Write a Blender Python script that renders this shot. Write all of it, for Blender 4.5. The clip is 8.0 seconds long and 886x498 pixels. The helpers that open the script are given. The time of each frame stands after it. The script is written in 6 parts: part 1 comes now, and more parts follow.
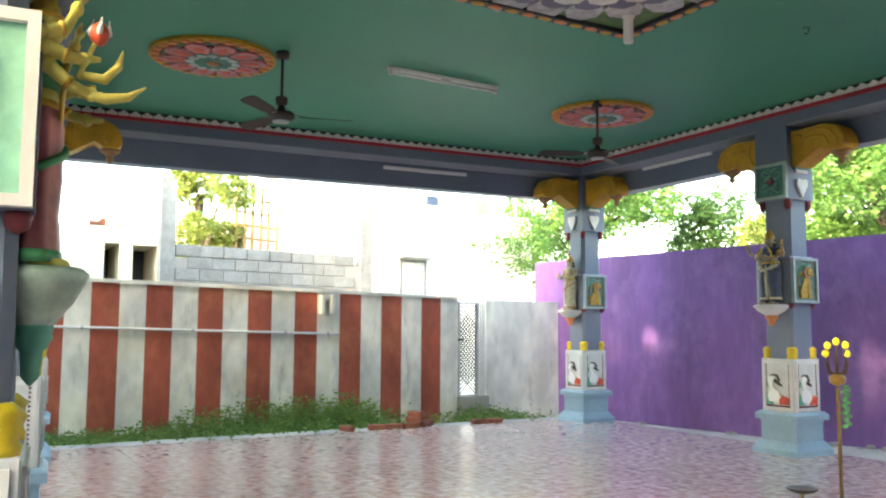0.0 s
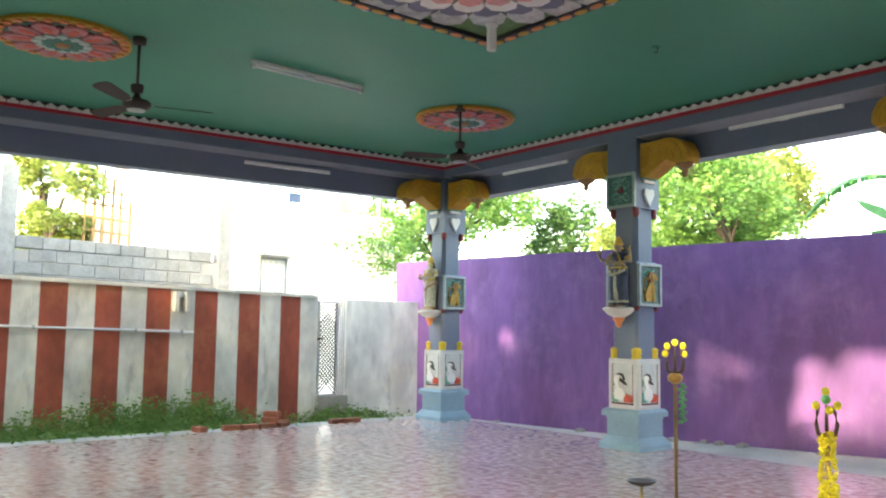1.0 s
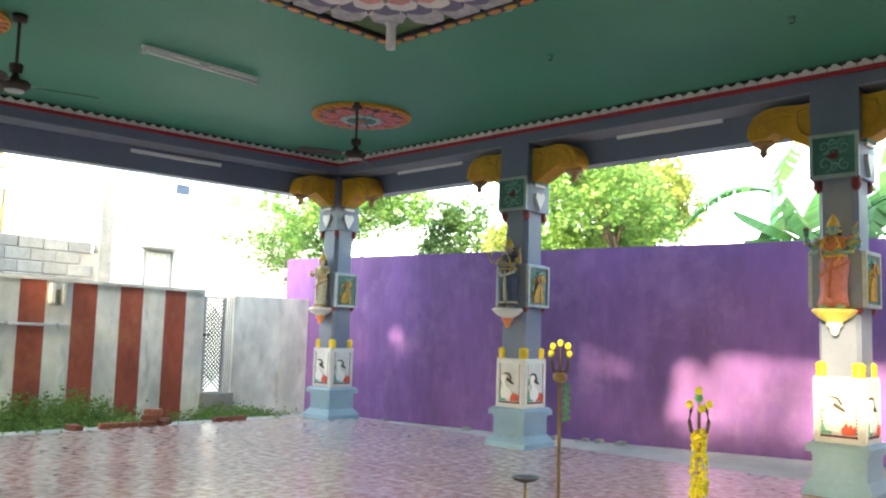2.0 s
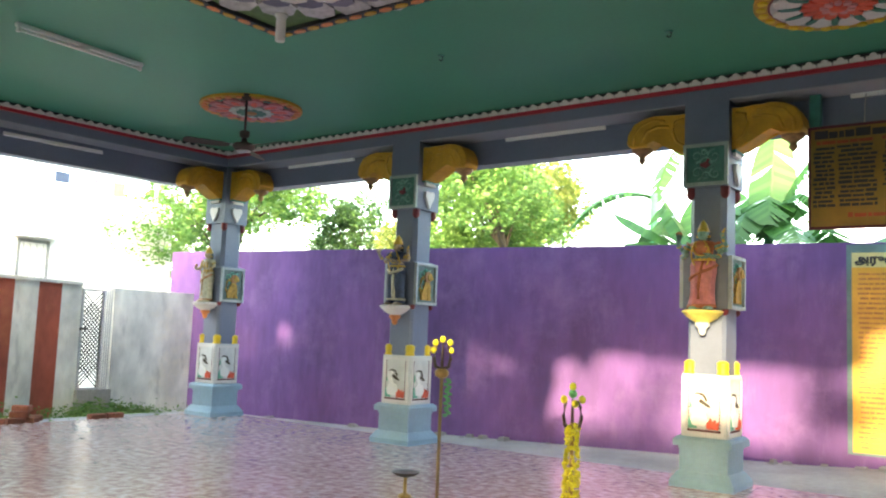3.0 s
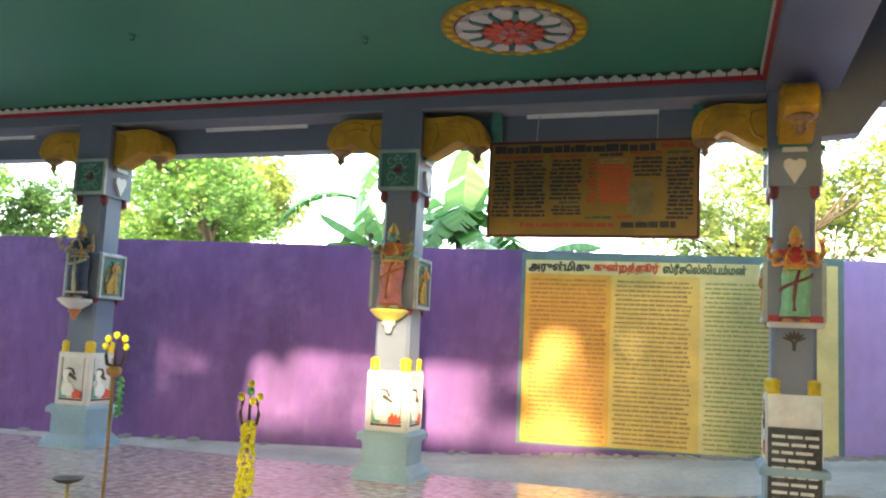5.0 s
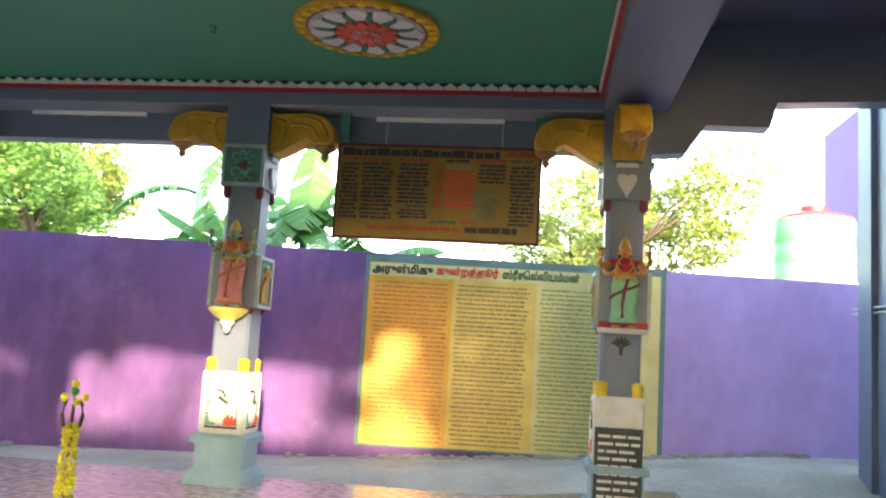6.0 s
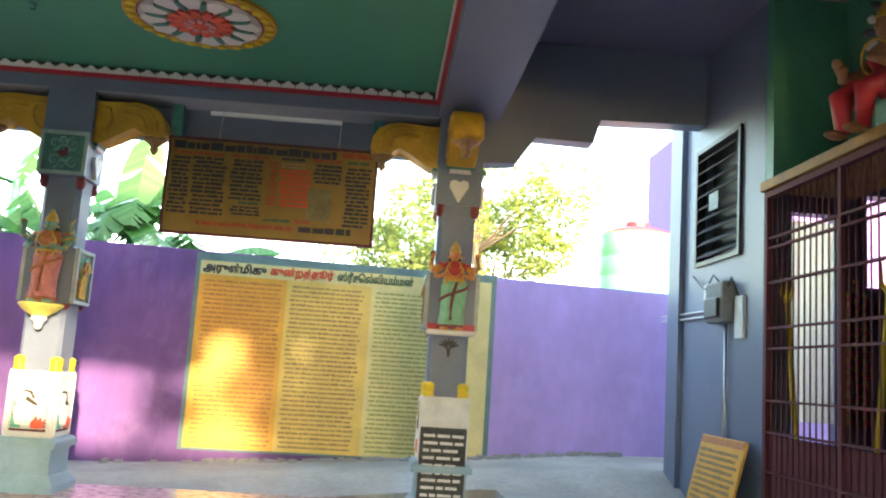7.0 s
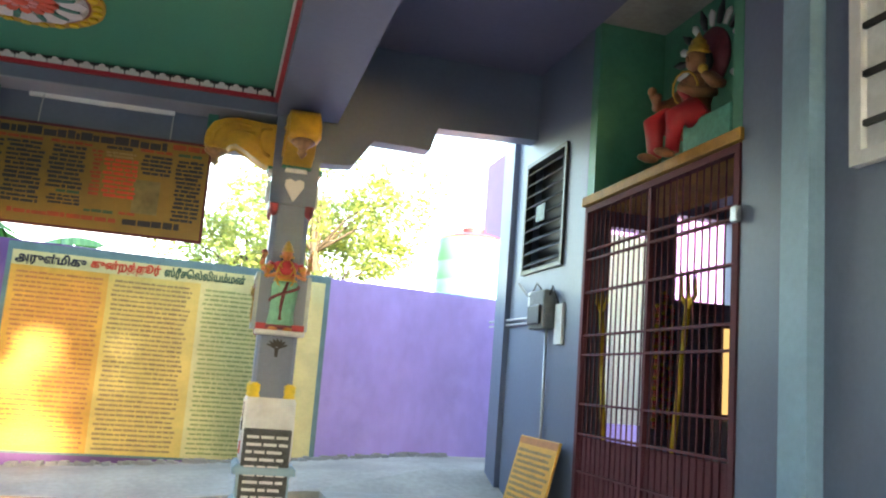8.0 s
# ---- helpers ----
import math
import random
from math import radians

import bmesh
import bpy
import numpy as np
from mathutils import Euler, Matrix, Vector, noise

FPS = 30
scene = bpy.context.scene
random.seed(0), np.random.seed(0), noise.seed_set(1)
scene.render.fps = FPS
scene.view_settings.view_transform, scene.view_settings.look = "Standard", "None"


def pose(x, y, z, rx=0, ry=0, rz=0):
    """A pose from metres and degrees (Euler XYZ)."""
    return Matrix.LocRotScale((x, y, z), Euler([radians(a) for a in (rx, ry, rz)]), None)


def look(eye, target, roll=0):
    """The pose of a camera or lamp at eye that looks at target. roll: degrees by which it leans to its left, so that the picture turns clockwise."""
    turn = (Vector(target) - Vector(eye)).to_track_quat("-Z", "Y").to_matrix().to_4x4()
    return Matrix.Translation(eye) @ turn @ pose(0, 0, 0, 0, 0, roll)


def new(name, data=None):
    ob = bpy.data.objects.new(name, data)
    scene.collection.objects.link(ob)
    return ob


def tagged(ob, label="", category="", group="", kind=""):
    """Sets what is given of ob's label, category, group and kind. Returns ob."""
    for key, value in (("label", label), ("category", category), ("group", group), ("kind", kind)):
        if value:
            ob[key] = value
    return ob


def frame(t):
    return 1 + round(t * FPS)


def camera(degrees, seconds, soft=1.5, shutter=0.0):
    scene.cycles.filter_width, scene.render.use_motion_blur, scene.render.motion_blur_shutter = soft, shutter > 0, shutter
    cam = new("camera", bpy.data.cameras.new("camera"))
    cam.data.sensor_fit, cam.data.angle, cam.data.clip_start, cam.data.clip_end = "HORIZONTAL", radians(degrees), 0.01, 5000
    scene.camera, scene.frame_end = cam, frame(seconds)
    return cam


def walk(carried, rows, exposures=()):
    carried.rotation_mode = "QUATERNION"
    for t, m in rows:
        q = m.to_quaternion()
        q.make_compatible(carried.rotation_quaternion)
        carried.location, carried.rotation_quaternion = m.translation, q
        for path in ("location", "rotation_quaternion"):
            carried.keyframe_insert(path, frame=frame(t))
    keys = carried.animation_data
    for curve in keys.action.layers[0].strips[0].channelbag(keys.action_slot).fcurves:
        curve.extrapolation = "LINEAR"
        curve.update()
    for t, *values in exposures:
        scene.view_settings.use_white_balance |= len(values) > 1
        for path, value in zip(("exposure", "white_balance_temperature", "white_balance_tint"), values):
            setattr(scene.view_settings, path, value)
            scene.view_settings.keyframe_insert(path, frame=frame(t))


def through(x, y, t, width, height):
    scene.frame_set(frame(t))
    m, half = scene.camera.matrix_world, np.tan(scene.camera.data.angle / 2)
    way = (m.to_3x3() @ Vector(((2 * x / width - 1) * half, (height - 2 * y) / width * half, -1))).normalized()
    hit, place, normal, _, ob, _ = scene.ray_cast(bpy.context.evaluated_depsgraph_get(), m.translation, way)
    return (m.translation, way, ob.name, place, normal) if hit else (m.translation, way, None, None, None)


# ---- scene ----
cam = camera(55.4, 8.0, soft=2.1)
PATH = [
    (0, (9.156, -7.467, 1.309), (7.427, -6.479, 1.495), 0.3),
    (0.5, (9.173, -7.47, 1.307), (7.527, -6.349, 1.491), 0.5),
    (1, (9.187, -7.472, 1.303), (7.641, -6.217, 1.492), 0.8),
    (1.5, (9.179, -7.493, 1.301), (7.717, -6.141, 1.491), 1.2),
    (3, (9.28, -7.475, 1.279), (8.097, -5.875, 1.476), 2.3),
    (3.5, (9.333, -7.442, 1.284), (8.243, -5.776, 1.478), 2.3),
    (4, (9.396, -7.396, 1.288), (8.445, -5.648, 1.487), 2.3),
    (4.5, (9.426, -7.377, 1.275), (8.632, -5.553, 1.482), 2.5),
    (5, (9.507, -7.374, 1.283), (8.905, -5.479, 1.504), 2.7),
    (6.5, (9.48, -7.39, 1.246), (9.42, -5.408, 1.507), 3.7),
    (7, (9.601, -7.413, 1.211), (9.724, -5.437, 1.5), 3.8),
    (7.5, (9.672, -7.447, 1.236), (9.961, -5.489, 1.525), 4.1),
    (8, (9.67, -7.478, 1.229), (10.159, -5.565, 1.545), 4.5),
]
walk(cam, [(t, look(eye, target, roll)) for t, eye, target, roll in PATH], exposures=[(0, 4.3, 8000, 3), (4.5, 4.13, 7900, 3), (6.5, 4.15, 7700, 4), (8, 4.5, 7500, 4)])

# ---- world and sun ----
SUN_FROM = Vector((0.30, -1.0, 0.225))  # towards the low sun behind the camera
world = bpy.data.worlds.new("sky")
scene.world = world
world.use_nodes = True
wn = world.node_tree.nodes
sky = wn.new("ShaderNodeTexSky")
sky.sky_type = "NISHITA"
sky.sun_disc = False
sky.sun_elevation = radians(15)
sky.sun_rotation = radians(163)
sky.air_density, sky.dust_density, sky.ozone_density = 1.0, 2.0, 1.0
wn["Background"].inputs["Strength"].default_value = 0.15
world.node_tree.links.new(sky.outputs[0], wn["Background"].inputs["Color"])
sun_data = bpy.data.lights.new("sun", "SUN")
sun_data.energy, sun_data.angle, sun_data.color = 0.88, radians(1.3), (1.0, 0.84, 0.64)
sun = new("sun", sun_data)
sun.matrix_world = look((8, -30, 12), Vector((8, -30, 12)) - SUN_FROM)


# ---- materials ----
def mat(name, color, rough=0.7, metal=0.0, vary=0.18, size=0.6, grain=25.0, bump=0.15, stain=None, streak=1.0, per_object=0.0, clear=0.0, blotch=None, drip=None):
    """A worn surface: two scales of noise over a base colour, fine relief, optional stain colour."""
    m = bpy.data.materials.new(name)
    m.use_nodes = True
    nt = m.node_tree
    n, l = nt.nodes, nt.links
    b = n["Principled BSDF"]
    geo = n.new("ShaderNodeNewGeometry")
    mp = n.new("ShaderNodeMapping")
    mp.inputs["Scale"].default_value = (1, 1, streak)
    l.new(geo.outputs["Position"], mp.inputs["Vector"])
    big = n.new("ShaderNodeTexNoise")
    big.inputs["Scale"].default_value, big.inputs["Detail"].default_value = 1 / size, 5
    fine = n.new("ShaderNodeTexNoise")
    fine.inputs["Scale"].default_value, fine.inputs["Detail"].default_value = grain, 3
    l.new(mp.outputs[0], big.inputs["Vector"])
    l.new(mp.outputs[0], fine.inputs["Vector"])
    ramp = n.new("ShaderNodeValToRGB")
    ramp.color_ramp.elements[0].position, ramp.color_ramp.elements[1].position = 0.32, 0.68
    dark = [c * (1 - vary) for c in color] if stain is None else list(stain)
    ramp.color_ramp.elements[0].color = (*dark, 1)
    ramp.color_ramp.elements[1].color = (*[min(1, c * (1 + vary * 0.4)) for c in color], 1)
    l.new(big.outputs["Fac"], ramp.inputs["Fac"])
    mix = n.new("ShaderNodeMix")
    mix.data_type, mix.blend_type = "RGBA", "MULTIPLY"
    mix.inputs[0].default_value = min(1.0, vary * 2)
    l.new(ramp.outputs["Color"], mix.inputs[6])
    fr = n.new("ShaderNodeMapRange")
    fr.inputs["From Min"].default_value, fr.inputs["From Max"].default_value = 0.3, 0.7
    fr.inputs["To Min"].default_value, fr.inputs["To Max"].default_value = 0.7, 1.0
    l.new(fine.outputs["Fac"], fr.inputs["Value"])
    l.new(fr.outputs[0], mix.inputs[7])
    out = mix.outputs[2]
    if blotch is not None:
        far = n.new("ShaderNodeTexNoise")
        far.inputs["Scale"].default_value, far.inputs["Detail"].default_value = 1.3, 6
        far.inputs["Roughness"].default_value = 0.7
        l.new(geo.outputs["Position"], far.inputs["Vector"])
        fm = n.new("ShaderNodeMapRange")
        fm.inputs["From Min"].default_value, fm.inputs["From Max"].default_value = 0.52, 0.72
        fm.inputs["To Max"].default_value = 0.6
        l.new(far.outputs["Fac"], fm.inputs["Value"])
        bl = n.new("ShaderNodeMix")
        bl.data_type = "RGBA"
        bl.inputs[7].default_value = (*blotch, 1)
        l.new(fm.outputs[0], bl.inputs[0])
        l.new(out, bl.inputs[6])
        out = bl.outputs[2]
    if drip is not None:
        dm = n.new("ShaderNodeMapping")
        dm.inputs["Scale"].default_value = (4, 4, 1.1)
        l.new(geo.outputs["Position"], dm.inputs["Vector"])
        dn = n.new("ShaderNodeTexNoise")
        dn.inputs["Scale"].default_value, dn.inputs["Detail"].default_value = 1.0, 7
        dn.inputs["Roughness"].default_value = 0.72
        l.new(dm.outputs[0], dn.inputs["Vector"])
        df = n.new("ShaderNodeMapRange")
        df.inputs["From Min"].default_value, df.inputs["From Max"].default_value = 0.55, 0.78
        df.inputs["To Max"].default_value = 0.75
        l.new(dn.outputs["Fac"], df.inputs["Value"])
        dx = n.new("ShaderNodeMix")
        dx.data_type = "RGBA"
        dx.inputs[7].default_value = (*drip, 1)
        l.new(df.outputs[0], dx.inputs[0])
        l.new(out, dx.inputs[6])
        out = dx.outputs[2]
    if per_object:
        info = n.new("ShaderNodeObjectInfo")
        hsv = n.new("ShaderNodeHueSaturation")
        mr = n.new("ShaderNodeMapRange")
        mr.inputs["To Min"].default_value, mr.inputs["To Max"].default_value = 1 - per_object, 1 + per_object
        l.new(info.outputs["Random"], mr.inputs["Value"])
        l.new(mr.outputs[0], hsv.inputs["Value"])
        l.new(out, hsv.inputs["Color"])
        out = hsv.outputs[0]
    l.new(out, b.inputs["Base Color"])
    b.inputs["Metallic"].default_value = metal
    rr = n.new("ShaderNodeMapRange")
    rr.inputs["To Min"].default_value, rr.inputs["To Max"].default_value = max(0.02, rough - 0.08), min(1, rough + 0.08)
    l.new(big.outputs["Fac"], rr.inputs["Value"])
    l.new(rr.outputs[0], b.inputs["Roughness"])
    if clear:
        b.inputs["Coat Weight"].default_value = clear
    if bump:
        bp = n.new("ShaderNodeBump")
        bp.inputs["Strength"].default_value, bp.inputs["Distance"].default_value = bump, 0.01
        l.new(fine.outputs["Fac"], bp.inputs["Height"])
        l.new(bp.outputs[0], b.inputs["Normal"])
    return m


def leaf_mat(name, color, other, through=0.45):
    """Leaves: diffuse and translucent, each clump a little different."""
    m = bpy.data.materials.new(name)
    m.use_nodes = True
    n, l = m.node_tree.nodes, m.node_tree.links
    b = n["Principled BSDF"]
    geo = n.new("ShaderNodeNewGeometry")
    mix = n.new("ShaderNodeMix")
    mix.data_type = "RGBA"
    mix.inputs[6].default_value, mix.inputs[7].default_value = (*color, 1), (*other, 1)
    l.new(geo.outputs["Random Per Island"], mix.inputs[0])
    l.new(mix.outputs[2], b.inputs["Base Color"])
    b.inputs["Roughness"].default_value = 0.5
    tr = n.new("ShaderNodeBsdfTranslucent")
    l.new(mix.outputs[2], tr.inputs["Color"])
    add = n.new("ShaderNodeMixShader")
    add.inputs[0].default_value = through
    l.new(b.outputs[0], add.inputs[1])
    l.new(tr.outputs[0], add.inputs[2])
    l.new(add.outputs[0], n["Material Output"].inputs["Surface"])
    return m


M_GREEN = mat("ceiling_green_paint", (0.050, 0.275, 0.170), 0.55, vary=0.10, size=1.2, bump=0.06)
M_BEAM = mat("slate_blue_paint", (0.145, 0.175, 0.25), 0.5, vary=0.12, size=0.9, bump=0.08)
M_BEAM_LIGHT = mat("pale_blue_paint", (0.26, 0.40, 0.50), 0.5, vary=0.15, size=0.5, bump=0.1)
M_PORCH = mat("mauve_slate_paint", (0.155, 0.15, 0.235), 0.6, vary=0.12, size=1.0, bump=0.06)
M_PURPLE = mat("purple_lime_wash", (0.205, 0.095, 0.305), 0.85, vary=0.3, size=0.9, grain=9, bump=0.3, streak=0.35, blotch=(0.28, 0.16, 0.37), drip=(0.25, 0.145, 0.335))
# copy of the purple wash, brightened to lilac for the stretch near the temple
M_LILAC = mat("brightened_lilac_wash", (0.44, 0.32, 0.70), 0.85, vary=0.16, size=0.8, grain=9, bump=0.25, streak=0.5, blotch=(0.48, 0.37, 0.72))
M_RED = mat("red_paint", (0.42, 0.02, 0.035), 0.5, vary=0.15, size=0.3)
M_WHITE = mat("white_paint", (0.72, 0.70, 0.68), 0.55, vary=0.12, size=0.3)
M_DARK = mat("black_paint", (0.02, 0.02, 0.022), 0.5, vary=0.2, size=0.3)
M_YELLOW = mat("ochre_yellow_paint", (0.62, 0.33, 0.025), 0.5, vary=0.25, size=0.2, bump=0.2)
M_BRIGHT = mat("bright_yellow_paint", (0.78, 0.55, 0.03), 0.5, vary=0.18, size=0.1)
M_LEMON = mat("lemon_rind", (0.64, 0.59, 0.03), 0.4, vary=0.1, size=0.05, grain=120)
M_PANEL = mat("dado_white_paint", (0.66, 0.67, 0.66), 0.55, vary=0.14, size=0.15)
M_RELIEF = mat("relief_green_paint", (0.12, 0.42, 0.30), 0.55, vary=0.2, size=0.08)
M_RELIEF_DK = mat("relief_deep_green", (0.05, 0.22, 0.17), 0.6, vary=0.2, size=0.08)
M_TILE = mat("floor_tile_glaze", (0.60, 0.49, 0.45), 0.14, vary=0.3, size=0.085, grain=30, bump=0.015, per_object=0.06, stain=(0.37, 0.21, 0.20))
M_GROUT = mat("grout", (0.34, 0.27, 0.26), 0.7, vary=0.1)
M_CEMENT = mat("grey_cement", (0.38, 0.36, 0.33), 0.85, vary=0.28, size=0.8, grain=18, bump=0.35)
M_WEATHER = mat("weathered_lime_plaster", (0.80, 0.78, 0.71), 0.9, vary=0.25, size=0.5, grain=9, bump=0.4, stain=(0.50, 0.50, 0.47), streak=0.6, blotch=(0.72, 0.64, 0.46), drip=(0.17, 0.175, 0.18))
M_STRIPE = mat("weathered_red_wash", (0.40, 0.095, 0.06), 0.9, blotch=(0.46, 0.17, 0.08), vary=0.35, size=0.5, grain=12, bump=0.3, streak=0.5)
M_BLOCK = mat("concrete_block", (0.22, 0.23, 0.235), 0.9, vary=0.2, size=0.2, grain=20, bump=0.5, per_object=0.12)
M_MORTAR = mat("mortar", (0.28, 0.27, 0.26), 0.9, vary=0.15)
M_HOUSE = mat("white_wash", (0.82, 0.82, 0.80), 0.8, vary=0.05, size=1.0)
M_BEIGE = mat("cream_wash", (0.70, 0.62, 0.48), 0.8, vary=0.15, size=0.8)
M_SOIL = mat("dry_soil", (0.34, 0.29, 0.22), 0.95, vary=0.3, size=0.6, grain=30, bump=0.5)
M_STEEL = mat("galvanised_steel", (0.45, 0.45, 0.46), 0.4, metal=0.8, vary=0.15, size=0.1)
M_OLDSTEEL = mat("rusty_grey_steel", (0.06, 0.06, 0.065), 0.6, metal=0.2, vary=0.3, size=0.1)
M_IRON = mat("maroon_iron", (0.12, 0.025, 0.035), 0.85, metal=0.0, vary=0.2, size=0.2)
M_BROWN = mat("brown_fan_paint", (0.055, 0.032, 0.026), 0.6, vary=0.15, size=0.2, bump=0.03)
M_TUBE = mat("opal_tube_glass", (0.78, 0.79, 0.78), 0.25, vary=0.03, bump=0.0)
M_BRASS = mat("dull_brass", (0.42, 0.27, 0.10), 0.4, metal=0.75, vary=0.25, size=0.05)
M_BARK = mat("bark", (0.085, 0.068, 0.05), 0.95, vary=0.35, size=0.1, bump=0.6)
M_BAMBOO = mat("dry_bamboo", (0.22, 0.14, 0.06), 0.8, vary=0.25, size=0.1)
M_BRICK = mat("burnt_brick", (0.30, 0.10, 0.06), 0.9, vary=0.3, size=0.06, bump=0.5, per_object=0.25)
M_LEAF = leaf_mat("tree_leaf", (0.06, 0.17, 0.035), (0.15, 0.27, 0.07))
M_LEAF_DK = leaf_mat("dark_leaf", (0.035, 0.10, 0.03), (0.085, 0.17, 0.05))
M_LEAF_YEL = leaf_mat("sunlit_leaf", (0.11, 0.18, 0.035), (0.24, 0.28, 0.07))
M_BANANA = leaf_mat("banana_leaf", (0.025, 0.11, 0.02), (0.055, 0.17, 0.035), 0.35)
M_GRASS = leaf_mat("grass_blade", (0.06, 0.17, 0.03), (0.20, 0.30, 0.08))


# ---- mesh helpers ----
def part(name, bm, material, parent=None, label="", smooth=False):
    """Links a bmesh as one mesh object, under a thing or a part."""
    me = bpy.data.meshes.new(name)
    bm.to_mesh(me)
    bm.free()
    for mm in material if isinstance(material, (list, tuple)) else [material]:
        me.materials.append(mm)
    if smooth:
        me.polygons.foreach_set("use_smooth", [True] * len(me.polygons))
    ob = new(name, me)
    ob.parent = parent
    if label:
        tagged(ob, label)
    return ob


def thing(name, label, category, m=None, group="", kind=""):
    ob = new(name)
    ob.empty_display_size = 0.2
    if m is not None:
        ob.matrix_world = m
    return tagged(ob, label, category, group, kind)


def box(bm, x0, x1, y0, y1, z0, z1, mi=0, taper=0.0):
    """An upright box; taper draws the top in on all sides."""
    v = [bm.verts.new(p) for p in ((x0, y0, z0), (x1, y0, z0), (x1, y1, z0), (x0, y1, z0),
         (x0 + taper, y0 + taper, z1), (x1 - taper, y0 + taper, z1), (x1 - taper, y1 - taper, z1), (x0 + taper, y1 - taper, z1))]
    for f in ((3, 2, 1, 0), (4, 5, 6, 7), (0, 1, 5, 4), (1, 2, 6, 5), (2, 3, 7, 6), (3, 0, 4, 7)):
        bm.faces.new([v[i] for i in f]).material_index = mi
    return v


def boxes(*rows, mi=0):
    bm = bmesh.new()
    for r in rows:
        box(bm, *r, mi=mi)
    return bm


def bevelled(bm, w=0.008, seg=1):
    bmesh.ops.bevel(bm, geom=list(bm.edges), offset=w, segments=seg, affect="EDGES", profile=0.5)
    return bm


def lathe(bm, prof, at=(0, 0, 0), seg=16, mi=0, m=None):
    """Turns (radius, z) pairs round an upright axis."""
    m = m or Matrix.Translation(at)
    rings = []
    for r, z in prof:
        rings.append([bm.verts.new(m @ Vector((r * math.cos(2 * math.pi * i / seg), r * math.sin(2 * math.pi * i / seg), z))) for i in range(seg)])
    for a, b in zip(rings, rings[1:]):
        for i in range(seg):
            bm.faces.new((a[i], a[(i + 1) % seg], b[(i + 1) % seg], b[i])).material_index = mi
    bm.faces.new(rings[0][::-1]).material_index = mi
    bm.faces.new(rings[-1]).material_index = mi


def sweep(bm, pts, radii, seg=8, mi=0):
    """A round tube of changing radius along points."""
    pts = [Vector(p) for p in pts]
    if not isinstance(radii, (list, tuple)):
        radii = [radii] * len(pts)
    rings = []
    for i, p in enumerate(pts):
        d = (pts[min(i + 1, len(pts) - 1)] - pts[max(i - 1, 0)]).normalized()
        q = d.to_track_quat("Z", "Y").to_matrix()
        rings.append([bm.verts.new(p + q @ Vector((radii[i] * math.cos(2 * math.pi * k / seg), radii[i] * math.sin(2 * math.pi * k / seg), 0))) for k in range(seg)])
    for a, b in zip(rings, rings[1:]):
        for k in range(seg):
            bm.faces.new((a[k], a[(k + 1) % seg], b[(k + 1) % seg], b[k])).material_index = mi
    bm.faces.new(rings[0][::-1]).material_index = mi
    bm.faces.new(rings[-1]).material_index = mi


def prism(bm, outline, m, depth, mi=0):
    """Extrudes a flat outline (u, v) by depth; m carries u, v, w to the place."""
    a = [bm.verts.new(m @ Vector((u, v, 0))) for u, v in outline]
    b = [bm.verts.new(m @ Vector((u, v, depth))) for u, v in outline]
    bm.faces.new(a[::-1]).material_index = mi
    bm.faces.new(b).material_index = mi
    for i in range(len(a)):
        j = (i + 1) % len(a)
        bm.faces.new((a[i], a[j], b[j], b[i])).material_index = mi


def ball(bm, at, r, mi=0, squash=(1, 1, 1), seg=10):
    prof = [(max(0.02, math.sin(math.pi * k / 6)) * r, -math.cos(math.pi * k / 6) * r) for k in range(7)]
    lathe(bm, prof, seg=seg, mi=mi, m=Matrix.Translation(at) @ Matrix.Diagonal((*squash, 1)))


FRONT = Matrix(((1, 0, 0, 0), (0, 0, -1, 0), (0, 1, 0, 0), (0, 0, 0, 1)))  # u right, v up, w towards -y
SIDE = Matrix(((0, 0, 1, 0), (1, 0, 0, 0), (0, 1, 0, 0), (0, 0, 0, 1)))    # u along y, v up, w towards +x


def on_front(y):
    return Matrix.Translation((0, y, 0)) @ FRONT


def on_side(x):
    return Matrix.Translation((x, 0, 0)) @ SIDE


def circle(cx, cy, rx, ry=None, n=14):
    ry = ry or rx
    return [(cx + rx * math.cos(2 * math.pi * i / n), cy + ry * math.sin(2 * math.pi * i / n)) for i in range(n)]


def setting(name, bm, material, label, category="wall", kind="structure", smooth=False):
    ob = part(name, bm, material, None, "", smooth)
    return tagged(ob, label, category, kind=kind)


# ---- the large structure ----
PILLAR_X = (-0.445, 3.06, 6.67, 10.17)
NEAR_X = (-0.21, 3.16, 6.69)      # pillars of the near row
NORTH = Matrix.Translation((10.17, 0, 0)) @ Matrix.Rotation(-0.018, 4, "Z") @ Matrix.Translation((-10.17, 0, 0))  # the far row runs a little askew
WEST = Matrix.Translation((-0.245, 0.19, 0)) @ Matrix.Rotation(-0.07, 4, "Z")                                   # so does the west side
ANG2 = math.atan(-0.09)           # the near row runs a little askew


def row_y(x):
    """Centre line of the far pillar row."""
    return 0.20 + 0.018 * (10.17 - x)


def row2_y(x):
    return -6.905 - 0.09 * x


def purple_y(x):
    return 1.67 + 0.069 * x


